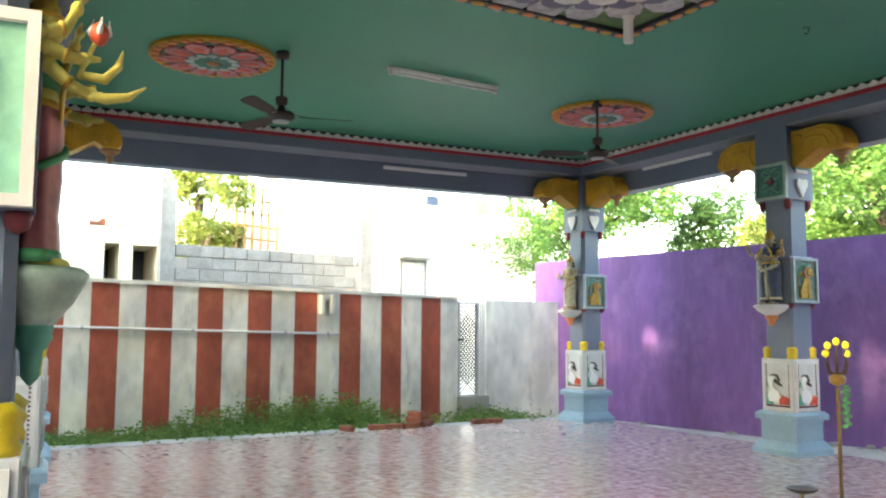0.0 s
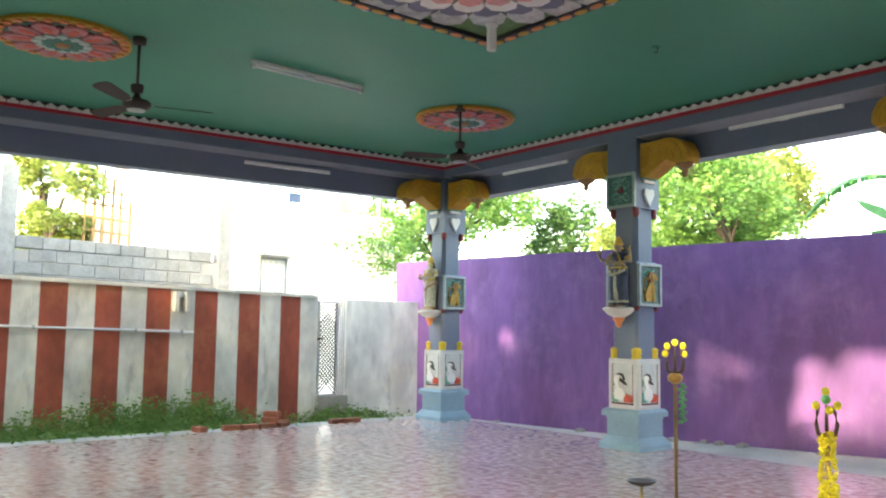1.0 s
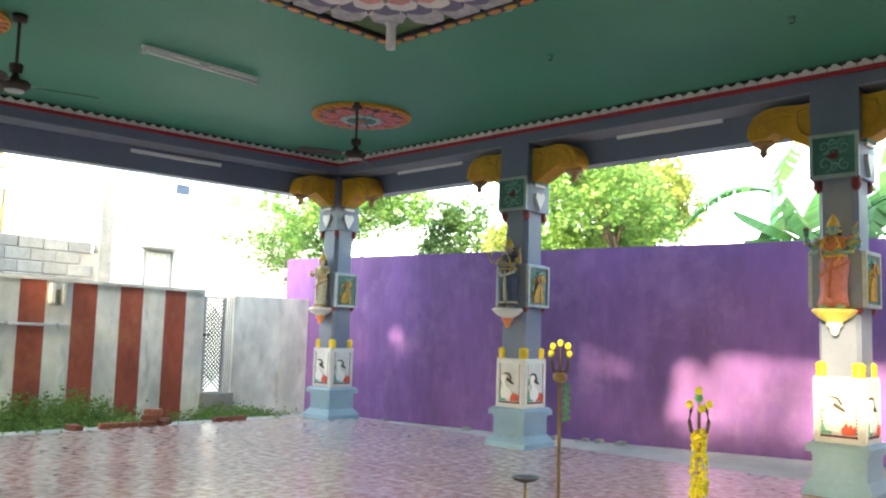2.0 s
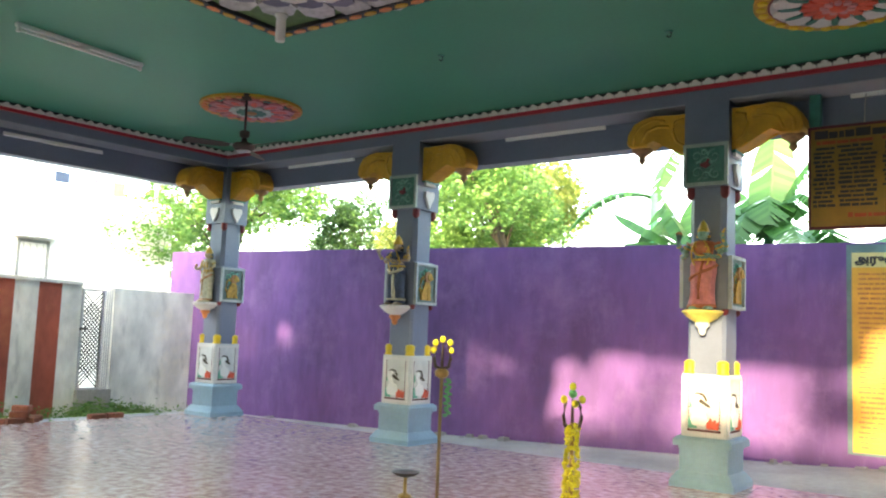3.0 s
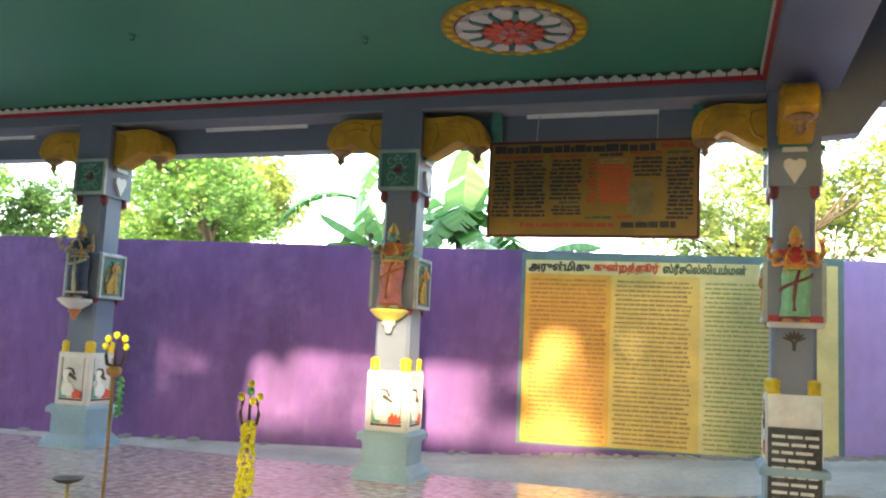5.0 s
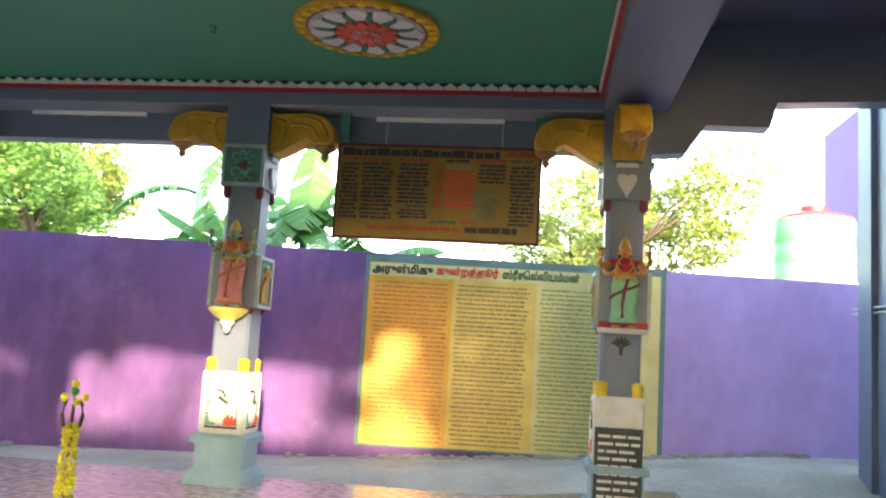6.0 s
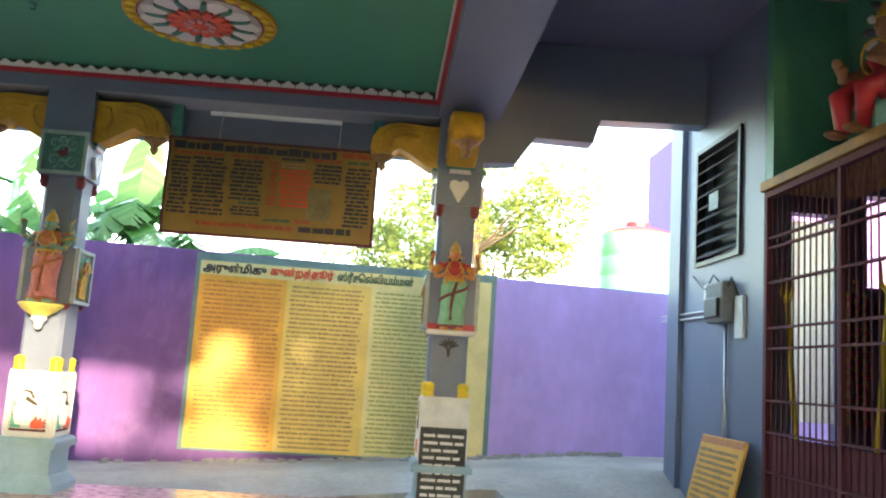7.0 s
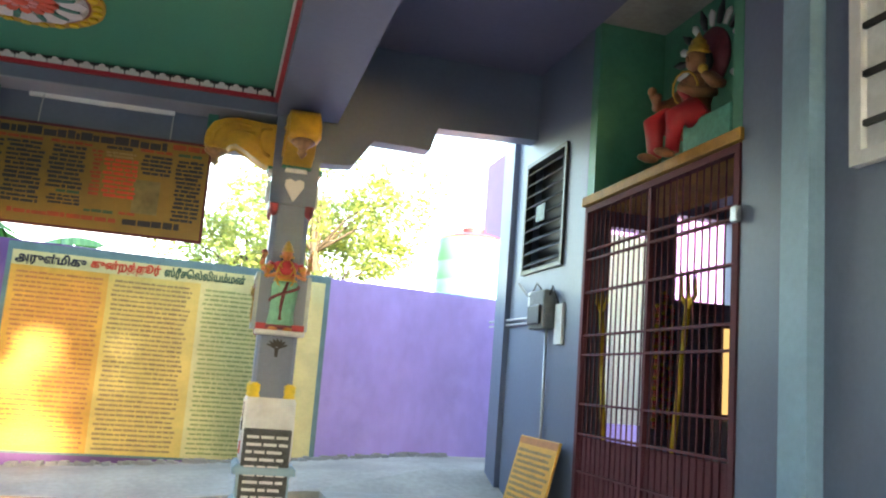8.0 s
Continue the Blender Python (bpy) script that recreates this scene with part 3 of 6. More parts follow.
def pillar(m, brackets, front_panel=True, notice=False, cup=1.0, drop=0.0, girth=1.0, carved_sides=False, ledge=False, label="blue pillar with white dado panels, yellow brackets and painted reliefs"):
    """One pillar; its front is -y. brackets: turns about z, 0 is +x."""
    p = thing("pillar", label, "pillar", m, "pillars round the hall")
    bm = bmesh.new()
    box(bm, -0.285, 0.285, -0.285, 0.285, 0.0, 0.055)
    box(bm, -0.285, 0.285, -0.285, 0.285, 0.055, 0.135, taper=0.055)
    box(bm, -0.218, 0.218, -0.218, 0.218, 0.135, 0.335)
    box(bm, -0.225, 0.225, -0.225, 0.225, 0.335, 0.36)
    box(bm, -0.262, 0.262, -0.262, 0.262, 0.36, 0.415)
    box(bm, -0.262, 0.262, -0.262, 0.262, 0.415, 0.445, taper=0.03)
    part("base", bm, M_BEAM_LIGHT, p, "pale blue moulded pillar base")
    bm = boxes((-0.205, 0.205, -0.205, 0.205, 0.445, 1.0))
    bevelled(bm, 0.006)
    dado = part("dado", bm, M_PANEL, p, "white painted dado block")
    for k in range(4):
        if notice and k == 0:
            continue
        duck_panel(dado, Matrix.Rotation(k * math.pi / 2, 4, "Z") @ on_front(-0.205))
    bm = bmesh.new()
    chamfer_box(bm, 0.172, 1.0, 1.585, 0.03)
    chamfer_box(bm, 0.165, 2.075, 2.70, 0.045)
    box(bm, -0.205, 0.205, -0.205, 0.205, 1.585, 2.06)
    box(bm, -0.205, 0.205, -0.205, 0.205, 2.06, 2.09, taper=0.03)
    box(bm, -0.205, 0.205, -0.205, 0.205, 2.70, 3.613)
    part("shaft", bm, M_BEAM, p)
    for sx in (-1, 1):
        for sy in (-1, 1):
            bm = bmesh.new()
            prof = [(0.052, 0), (0.056, 0.02), (0.046, 0.035), (0.058, 0.06), (0.05, 0.085), (0.06, 0.10), (0.03, 0.125)]
            lathe(bm, prof, at=(sx * 0.150, sy * 0.150, 1.0), seg=10)
            part("corner_finial", bm, M_BRIGHT, p, "bright yellow corner finial", smooth=True)
            bm = bmesh.new()
            lathe(bm, [(0.005, -0.11), (0.03, -0.095), (0.045, -0.06), (0.04, -0.03), (0.045, 0.0)], at=(sx * 0.158, sy * 0.158, 2.70), seg=8)
            part("corner_drop", bm, M_MAROON, p, "dark red hanging corner bud", smooth=True)
            bm = bmesh.new()
            lathe(bm, [(0.005, -0.055), (0.028, -0.04), (0.035, -0.01), (0.03, 0.0)], at=(sx * 0.168, sy * 0.168, 1.585), seg=8)
            part("corner_drop", bm, M_MAROON, p, "dark red hanging corner bud", smooth=True)
    scroll_panel(p, on_side(0.205), 1.59, 2.07, 0.40, carved_sides)
    scroll_panel(p, Matrix.Rotation(math.pi, 4, "Z") @ on_side(0.205), 1.59, 2.07, 0.40, carved_sides)
    if front_panel:
        scroll_panel(p, on_front(-0.205), 2.71, 3.10, 0.41, True)
    # pale heart pendants on the sides of the upper block
    for k in (1, 3) if front_panel else (0, 1, 3):
        mm = Matrix.Rotation(k * math.pi / 2, 4, "Z") @ on_front(-0.205)
        bm = bmesh.new()
        prism(bm, [(0, 2.72), (0.05, 2.80), (0.085, 2.86), (0.08, 2.91), (0.04, 2.925), (0, 2.905), (-0.04, 2.925), (-0.08, 2.91), (-0.085, 2.86), (-0.05, 2.80)], mm, 0.03)
        prism(bm, [(-0.10, 2.985), (0.10, 2.985), (0.09, 3.02), (-0.09, 3.02)], mm, 0.03)
        part("heart_pendant", bm, M_WHITE, p, "white heart-shaped pendant relief")
        bm = bmesh.new()
        prism(bm, [(-0.13, 3.02), (0.13, 3.02), (0.12, 3.06), (-0.12, 3.06)], mm, 0.04)
        part("pendant_band", bm, M_RELIEF_DK, p)
    for a in brackets:
        bracket(p, Matrix.Rotation(math.radians(a), 4, "Z") @ Matrix.Translation((0.19, 0, 0)) @ FRONT)
    # lotus corbel under the figure
    if ledge:
        part("ledge", bevelled(boxes((-0.21, 0.21, -0.36, -0.17, 1.535, 1.575)), 0.008), M_WHITE, p, "thin white ledge under the figure")
        for sx in (-1, 1):
            part("ledge_block", boxes((sx * 0.15 - 0.055, sx * 0.15 + 0.055, -0.30, -0.20, 1.577, 1.63)), M_RED, p, "red painted corner block")
        bm = bmesh.new()
        face = on_front(-0.172)
        for q in range(7):
            a = radians(20 + q * 23.3)
            prism(bm, [(0.02 * math.cos(a + 1), 1.43 + 0.02 * math.sin(a + 1)), (0.085 * math.cos(a + 0.1), 1.43 + 0.075 * math.sin(a + 0.1)), (0.10 * math.cos(a), 1.43 + 0.085 * math.sin(a)), (0.075 * math.cos(a - 0.15), 1.43 + 0.065 * math.sin(a - 0.15)), (0.02 * math.cos(a - 1), 1.43 + 0.02 * math.sin(a - 1))], face, 0.010)
        prism(bm, [(-0.012, 1.35), (0.012, 1.35), (0.02, 1.43), (-0.02, 1.43)], face, 0.012)
        part("painted_emblem", bm, M_DARK, p, "dark spread-leaf emblem")
        return p
    bm = bmesh.new()
    lathe(bm, [(r * girth, z * cup) for r, z in [(0.006, -0.215), (0.03, -0.20), (0.04, -0.15), (0.07, -0.125), (0.06, -0.10), (0.13, -0.06), (0.17, -0.02), (0.185, 0.0), (0.16, 0.012)]], at=(0, -0.27 + 0.22 * (1 - girth), 1.56 - drop), seg=20, mi=0)
    for f in bm.faces:
        f.material_index = 1 if f.calc_center_median().z < 1.56 - drop - 0.10 * cup else 0
    part("lotus_corbel", bm, corbel_mats, p, "lotus-shaped corbel with painted petals", smooth=True)
    return p


corbel_mats = [M_WHITE, M_ORANGE]
M_SKIN_GOLD = mat("statue_ivory_gold", (0.62, 0.52, 0.33), 0.5, vary=0.25, size=0.06)
M_SKIN_UMBER = mat("statue_umber", (0.30, 0.135, 0.06), 0.5, vary=0.25, size=0.06)
M_SKIN_PALE = mat("statue_dusky_cream", (0.36, 0.27, 0.20), 0.5, vary=0.3, size=0.05)
M_SKIN_GREEN = mat("statue_green", (0.16, 0.30, 0.24), 0.5, vary=0.2, size=0.06)
M_SKIN_ORANGE = mat("statue_orange", (0.66, 0.24, 0.07), 0.5, vary=0.2, size=0.06)
M_SKIN_YELLOW = mat("statue_yellow", (0.66, 0.56, 0.13), 0.5, vary=0.2, size=0.06)
M_ROBE_PINK = mat("robe_rose", (0.52, 0.17, 0.17), 0.55, vary=0.25, size=0.08)
M_ROBE_RUST = mat("robe_rust", (0.42, 0.13, 0.05), 0.55, vary=0.2, size=0.05)
M_ROBE_BLUE = mat("robe_blue_black", (0.03, 0.05, 0.11), 0.5, vary=0.3, size=0.05)
M_ROBE_GREEN = mat("robe_mint", (0.22, 0.52, 0.34), 0.5, vary=0.2, size=0.06)
M_ROBE_CREAM = mat("robe_cream", (0.55, 0.50, 0.36), 0.5, vary=0.25, size=0.05)
M_GOLD = mat("gold_paint", (0.62, 0.38, 0.06), 0.4, metal=0.3, vary=0.25, size=0.03)
M_LEAFGREEN = mat("band_green_paint", (0.06, 0.30, 0.12), 0.5, vary=0.2, size=0.05)


def oval_stack(bm, rows, k, seg, mi, pleats=0, depth=0.0):
    """Stacked ovals (z, half width, half depth, x shift, y shift), closed at both ends; pleats ripple the rings."""
    rings = []
    for z, w, d, ox, oy in rows:
        ring = []
        for i in range(seg):
            a = 2 * math.pi * i / seg
            q = 1 + depth * math.cos(pleats * a)
            ring.append(bm.verts.new(((ox + w * q * math.cos(a)) * k, (oy + d * q * math.sin(a)) * k, z * k)))
        rings.append(ring)
    for a, b in zip(rings, rings[1:]):
        for i in range(seg):
            bm.faces.new((a[i], a[(i + 1) % seg], b[(i + 1) % seg], b[i])).material_index = mi
    bm.faces.new(rings[0][::-1]).material_index = mi
    bm.faces.new(rings[-1]).material_index = mi


# arm shapes: shoulder, elbow, wrist, palm for the +x side
ARMS_FOUR = ([(0.088, 0, 0.592), (0.128, -0.01, 0.515), (0.125, -0.065, 0.465), (0.085, -0.115, 0.475)],
             [(0.092, 0.01, 0.595), (0.150, 0.01, 0.535), (0.168, -0.03, 0.575), (0.158, -0.055, 0.635)])
ARMS_FORWARD = ([(0.088, 0, 0.585), (0.140, -0.02, 0.520), (0.135, -0.08, 0.475), (0.120, -0.130, 0.462)],
                [(0.092, 0.005, 0.590), (0.155, -0.01, 0.565), (0.150, -0.07, 0.545), (0.130, -0.105, 0.550)],
                [(0.092, 0.010, 0.598), (0.160, 0.0, 0.600), (0.155, -0.06, 0.620), (0.130, -0.085, 0.685)])
ARMS_WIDE = ([(0.084, 0, 0.592), (0.118, -0.02, 0.520), (0.070, -0.08, 0.490), (0.030, -0.10, 0.505)],
             [(0.086, 0.0, 0.592), (0.125, -0.01, 0.515), (0.160, -0.05, 0.545), (0.170, -0.065, 0.590)])


def statue_standing(m, skin, top, robe, trim, label, height=0.80, arms=ARMS_FOUR, seg=20, held=True, skirt=True, wide=1.28, sash=True, deep=1.2):
    """A painted plaster figure as one simple mesh with a swayed stance; faces -y."""
    bm = bmesh.new()
    k = height / 0.80
    for sx in (-1, 1):
        oval_stack(bm, [(0.0, 0.034, 0.06, sx * 0.05, -0.045), (0.022, 0.032, 0.055, sx * 0.05, -0.04), (0.035, 0.02, 0.03, sx * 0.05, -0.02)], k, 10, 0)
    if skirt:
        # pleated cloth to the ankles, with a hem, a knee band and a draped sash
        oval_stack(bm, [(0.018, 0.098, 0.070, -0.006, -0.004), (0.06, 0.092, 0.066, -0.005, -0.003), (0.15, 0.082, 0.062, -0.002, 0), (0.25, 0.084, 0.064, 0.002, -0.004), (0.34, 0.090, 0.066, 0.005, 0), (0.40, 0.092, 0.066, 0.006, 0), (0.45, 0.074, 0.056, 0.006, 0)], k, 36, 2, 9, 0.045)
        oval_stack(bm, [(0.016, 0.101, 0.073, -0.006, -0.004), (0.048, 0.097, 0.070, -0.005, -0.004)], k, 36, 3, 9, 0.045)
        sweep(bm, [((0.006 + 0.092 * math.cos(a)) * k, -0.072 * math.sin(a) * k, (0.40 - 0.14 * (a / math.pi)) * k) for a in [0.12 * q for q in range(27)]], 0.013 * k, seg=6, mi=3)
        if sash:
            sweep(bm, [(0.02 * k, -0.060 * k, 0.43 * k), (0.0, -0.066 * k, 0.33 * k), (-0.012 * k, -0.062 * k, 0.20 * k), (-0.01 * k, -0.066 * k, 0.09 * k)], [0.010 * k, 0.014 * k, 0.012 * k, 0.014 * k], seg=7, mi=3)
    else:
        # wrapped cloth on each leg, one knee bent
        for sx in (-1, 1):
            oval_stack(bm, [(0.02, 0.052, 0.055, sx * 0.048, -0.005), (0.06, 0.046, 0.05, sx * 0.046, 0), (0.15, 0.05, 0.052, sx * 0.044, 0), (0.24, 0.056, 0.06, sx * 0.042, -0.012 if sx > 0 else -0.002), (0.33, 0.060, 0.062, sx * 0.036, 0), (0.42, 0.056, 0.058, sx * 0.03, 0)], k, 24, 2, 7, 0.05)
            oval_stack(bm, [(0.05, 0.056, 0.059, sx * 0.045, 0), (0.075, 0.054, 0.057, sx * 0.045, 0)], k, 20, 3)
        oval_stack(bm, [(0.06, 0.010, 0.02, 0.004, -0.042), (0.12, 0.022, 0.024, 0.002, -0.042), (0.30, 0.024, 0.028, 0, -0.042), (0.42, 0.016, 0.028, 0, -0.038)], k, 10, 3)
        oval_stack(bm, [(0.35, 0.092, 0.066, 0.004, 0), (0.40, 0.09, 0.064, 0.006, 0), (0.44, 0.078, 0.058, 0.006, 0), (0.465, 0.066, 0.052, 0.006, 0)], k, 30, 2, 9, 0.03)
        sweep(bm, [(-0.07 * k, -0.05 * k, 0.40 * k), (-0.02 * k, -0.085 * k, 0.36 * k), (0.05 * k, -0.075 * k, 0.38 * k), (0.09 * k, -0.03 * k, 0.42 * k)], 0.016 * k, seg=7, mi=3)
    oval_stack(bm, [(0.435, 0.082, 0.064, 0.006, 0), (0.455, 0.08, 0.062, 0.006, 0)], k, seg, 4)
    # trunk, neck, head
    oval_stack(bm, [(0.45, 0.066, 0.050, 0.006, 0), (0.495, 0.058, 0.047, 0.004, 0)], k, seg, 0)
    oval_stack(bm, [(0.49, 0.060, 0.05, 0.004, 0), (0.53, 0.074, 0.060, 0.001, -0.006), (0.565, 0.084, 0.060, 0, -0.004), (0.595, 0.092, 0.05, 0, 0), (0.612, 0.07, 0.042, 0, 0), (0.622, 0.035, 0.03, 0, 0)], k, seg, 1)
    oval_stack(bm, [(0.61, 0.025, 0.027, 0, 0), (0.645, 0.024, 0.027, 0, -0.002)], k, 12, 0)
    oval_stack(bm, [(0.632, 0.016, 0.024, 0, -0.014), (0.645, 0.030, 0.040, 0, -0.010), (0.662, 0.037, 0.048, 0, -0.006), (0.685, 0.039, 0.049, 0, -0.002), (0.705, 0.036, 0.046, 0, 0), (0.722, 0.026, 0.034, 0, 0.004)], k, seg, 0)
    oval_stack(bm, [(0.655, 0.006, 0.012, 0, -0.050), (0.668, 0.008, 0.014, 0, -0.052), (0.684, 0.004, 0.010, 0, -0.048)], k, 8, 0)
    # dark hair behind and a tall tiered crown
    oval_stack(bm, [(0.60, 0.030, 0.018, 0, 0.030), (0.63, 0.044, 0.028, 0, 0.030), (0.68, 0.046, 0.034, 0, 0.022), (0.715, 0.036, 0.03, 0, 0.014)], k, 14, 5)
    oval_stack(bm, [(0.700, 0.040, 0.050, 0, 0), (0.710, 0.045, 0.054, 0, 0), (0.719, 0.036, 0.044, 0, 0), (0.736, 0.039, 0.044, 0, 0), (0.744, 0.029, 0.033, 0, 0), (0.760, 0.031, 0.033, 0, 0), (0.768, 0.020, 0.022, 0, 0), (0.782, 0.021, 0.021, 0, 0), (0.794, 0.010, 0.010, 0, 0), (0.81, 0.003, 0.003, 0, 0)], k, 16, 4)
    for sx in (-1, 1):
        ball(bm, (sx * 0.041 * k, 0.0, 0.660 * k), 0.012 * k, mi=4, seg=8)
        for n, pts in enumerate(arms):
            pts = [Vector((sx * x * k, y * k, z * k)) for x, y, z in pts]
            sweep(bm, pts, [0.025 * k, 0.021 * k, 0.016 * k, 0.013 * k], seg=10, mi=0)
            ball(bm, pts[1], 0.0215 * k, mi=0, seg=10)
            sweep(bm, [pts[0].lerp(pts[1], 0.0), pts[0].lerp(pts[1], 0.22)], [0.030 * k, 0.028 * k], seg=10, mi=1)
            sweep(bm, [pts[0].lerp(pts[1], 0.52), pts[0].lerp(pts[1], 0.66)], 0.0265 * k, seg=10, mi=4)
            sweep(bm, [pts[1].lerp(pts[2], 0.78), pts[1].lerp(pts[2], 0.95)], 0.0205 * k, seg=10, mi=4)
            h = pts[3]
            d = (pts[3] - pts[2]).normalized()
            ball(bm, h, 0.019 * k, mi=0, squash=(0.75, 1, 1.1), seg=10)
            for f in (-1, 0, 1):
                sweep(bm, [h + Vector((0.008 * f * k, 0, 0)), h + d * 0.026 * k + Vector((0.012 * f * k, -0.004 * k, 0.006 * k)), h + d * 0.036 * k + Vector((0.010 * f * k, -0.016 * k, 0.008 * k))], [0.007 * k, 0.006 * k, 0.003 * k], seg=6, mi=0)
            if held and n == len(arms) - 1:
                if sx < 0:
                    ball(bm, h + Vector((0, 0, 0.042 * k)), 0.024 * k, mi=3, squash=(1, 0.5, 1), seg=12)
                else:
                    sweep(bm, [h + Vector((0, 0, -0.04 * k)), h + Vector((0.0, -0.01 * k, 0.05 * k)), h + Vector((0.02 * k, -0.02 * k, 0.085 * k))], [0.011 * k, 0.010 * k, 0.003 * k], seg=8, mi=4)
            if held and n == 0 and len(arms) > 2 and sx < 0:
                # curved tusk-like blades reaching forward
                sweep(bm, [h + Vector((0, 0.04 * k, 0.004 * k)), h + Vector((0, -0.04 * k, -0.008 * k)), h + Vector((0, -0.10 * k, 0.004 * k)), h + Vector((0, -0.145 * k, 0.036 * k))], [0.012 * k, 0.016 * k, 0.012 * k, 0.002 * k], seg=8, mi=0)
                sweep(bm, [h + Vector((0, 0.03 * k, 0.05 * k)), h + Vector((0, -0.035 * k, 0.045 * k)), h + Vector((0, -0.070 * k, 0.085 * k)), h + Vector((0, -0.080 * k, 0.13 * k))], [0.012 * k, 0.015 * k, 0.012 * k, 0.002 * k], seg=8, mi=0)
            if held and n == 1 and len(arms) > 2 and sx < 0:
                # lotus bud on a short stem
                sweep(bm, [h + Vector((0, 0.01 * k, -0.05 * k)), h + Vector((0, -0.03 * k, 0.05 * k))], 0.007 * k, seg=7, mi=0)
                ball(bm, h + Vector((0, -0.04 * k, 0.075 * k)), 0.028 * k, mi=6, squash=(0.9, 1, 1.15), seg=12)
                for q in range(4):
                    e = Vector((0.02 * math.cos(q * 1.57), 0.02 * math.sin(q * 1.57), 0)) * k
                    sweep(bm, [h + Vector((0, -0.035 * k, 0.05 * k)), h + Vector((0, -0.04 * k, 0.08 * k)) + e * 1.3, h + Vector((0, -0.045 * k, 0.115 * k)) + e], [0.005 * k, 0.010 * k, 0.002 * k], seg=6, mi=7)
    # long garland and necklaces
    for wx, dz, mid, rr in ((0.065, 0.12, 0.49, 0.007), (0.04, 0.04, 0.58, 0.006), (0.052, 0.07, 0.55, 0.005)):
        sweep(bm, [(math.sin(a) * wx * k, (-0.060 - 0.006 * math.cos(a)) * k, (mid + dz * math.cos(a)) * k) for a in [x * 0.42 - 2.52 + math.pi for x in range(13)]], rr * k, seg=6, mi=4)
    ob = part("statue", bm, [skin, top, robe, trim, M_GOLD, M_DARK, mat_flower, M_WHITE], None, "", smooth=True)
    ob.matrix_world = m @ Matrix.Diagonal((wide, deep, 1, 1))
    return tagged(ob, label, "statue", "painted statues on the pillars")


P1 = pillar(pose(PILLAR_X[0], row_y(PILLAR_X[0]), 0), (0, 270), front_panel=False, label="blue corner pillar with white dado and yellow brackets")
P2 = pillar(pose(PILLAR_X[1], row_y(PILLAR_X[1]), 0), (0, 180))
corbel_mats[:] = [M_SKIN_YELLOW, M_PANEL]
P3 = pillar(pose(PILLAR_X[2], row_y(PILLAR_X[2]), 0), (0, 180))
P4 = pillar(pose(PILLAR_X[3], row_y(PILLAR_X[3]), 0), (180, 270), front_panel=False, notice=True, ledge=True, label="blue corner pillar with a black notice on its base")
corbel_mats[:] = [mat("corbel_pale_green", (0.42, 0.53, 0.42), 0.5, vary=0.25, size=0.08), M_RELIEF]
for x in NEAR_X:
    pillar(pose(x, row2_y(x), 0, 0, 0, 180 + math.degrees(ANG2)), (0, 180) if x > 0 else (180, 270), cup=1.35, drop=0.115, girth=0.72, carved_sides="mint")

def figure_at(i):
    return pose(PILLAR_X[i], row_y(PILLAR_X[i]) - 0.265, 1.575)


statue_standing(figure_at(0), M_SKIN_GOLD, M_ROBE_CREAM, M_ROBE_CREAM, M_SKIN_BROWN, "cream and gold painted standing figure on a corbel", 0.78, ARMS_FOUR[:1], wide=1.15)
statue_standing(figure_at(1), M_SKIN_PALE, M_ROBE_BLUE, M_ROBE_BLUE, M_ROBE_CREAM, "dark blue robed painted standing figure on a corbel", 0.80, ARMS_WIDE, skirt=False)
statue_standing(figure_at(2), M_SKIN_GREEN, M_ROBE_RUST, M_ROBE_PINK, M_ROBE_RUST, "green-skinned painted figure in rust and rose robes", 0.80, ARMS_FOUR)
statue_standing(figure_at(3), M_SKIN_ORANGE, M_RED, M_ROBE_GREEN, M_MAROON, "orange-skinned painted figure in a mint green robe with red border", 0.78, ARMS_FOUR)
xs = NEAR_X[2]
statue_standing(pose(xs + 0.02, row2_y(xs) + 0.20, 1.455, 0, 0, 180 + math.degrees(ANG2)), M_SKIN_YELLOW, M_LEAFGREEN, M_ROBE_PINK, M_LEAFGREEN, "yellow-skinned many-armed painted figure in a rose and green robe", 0.77, ARMS_FORWARD, seg=24, sash=False, deep=0.95)

# black notice with unreadable writing on the corner pillar's dado
nt = thing("notice_board", "black notice with pale worn writing on the pillar", "notice", pose(PILLAR_X[3], row_y(PILLAR_X[3]) - 0.215, 0))
bm = boxes((-0.20, 0.20, -0.035, 0.0, 0.10, 0.74))
part("slab", bevelled(bm, 0.006), mat("worn_blackboard", (0.06, 0.065, 0.07), 0.7, vary=0.4, size=0.08), nt)
bm = bmesh.new()
rng = random.Random(5)
for r in range(9):
    z = 0.66 - r * 0.062
    x = -0.17
    while x < 0.12:
        w = rng.uniform(0.05, 0.13)
        box(bm, x, min(x + w, 0.175), -0.040, -0.034, z, z + 0.024)
        x += w + 0.018
tagged(part("writing", bm, M_PANEL, nt), kind="stuff")


# ---- ceiling ornaments ----
M_PETAL = mat("petal_grey_white", (0.52, 0.52, 0.54), 0.55, vary=0.35, size=0.1)
M_ROSE = mat("petal_rose_pink", (0.62, 0.20, 0.20), 0.5, vary=0.35, size=0.12)
M_MINT = mat("petal_mint_white", (0.50, 0.62, 0.56), 0.55, vary=0.3, size=0.06)


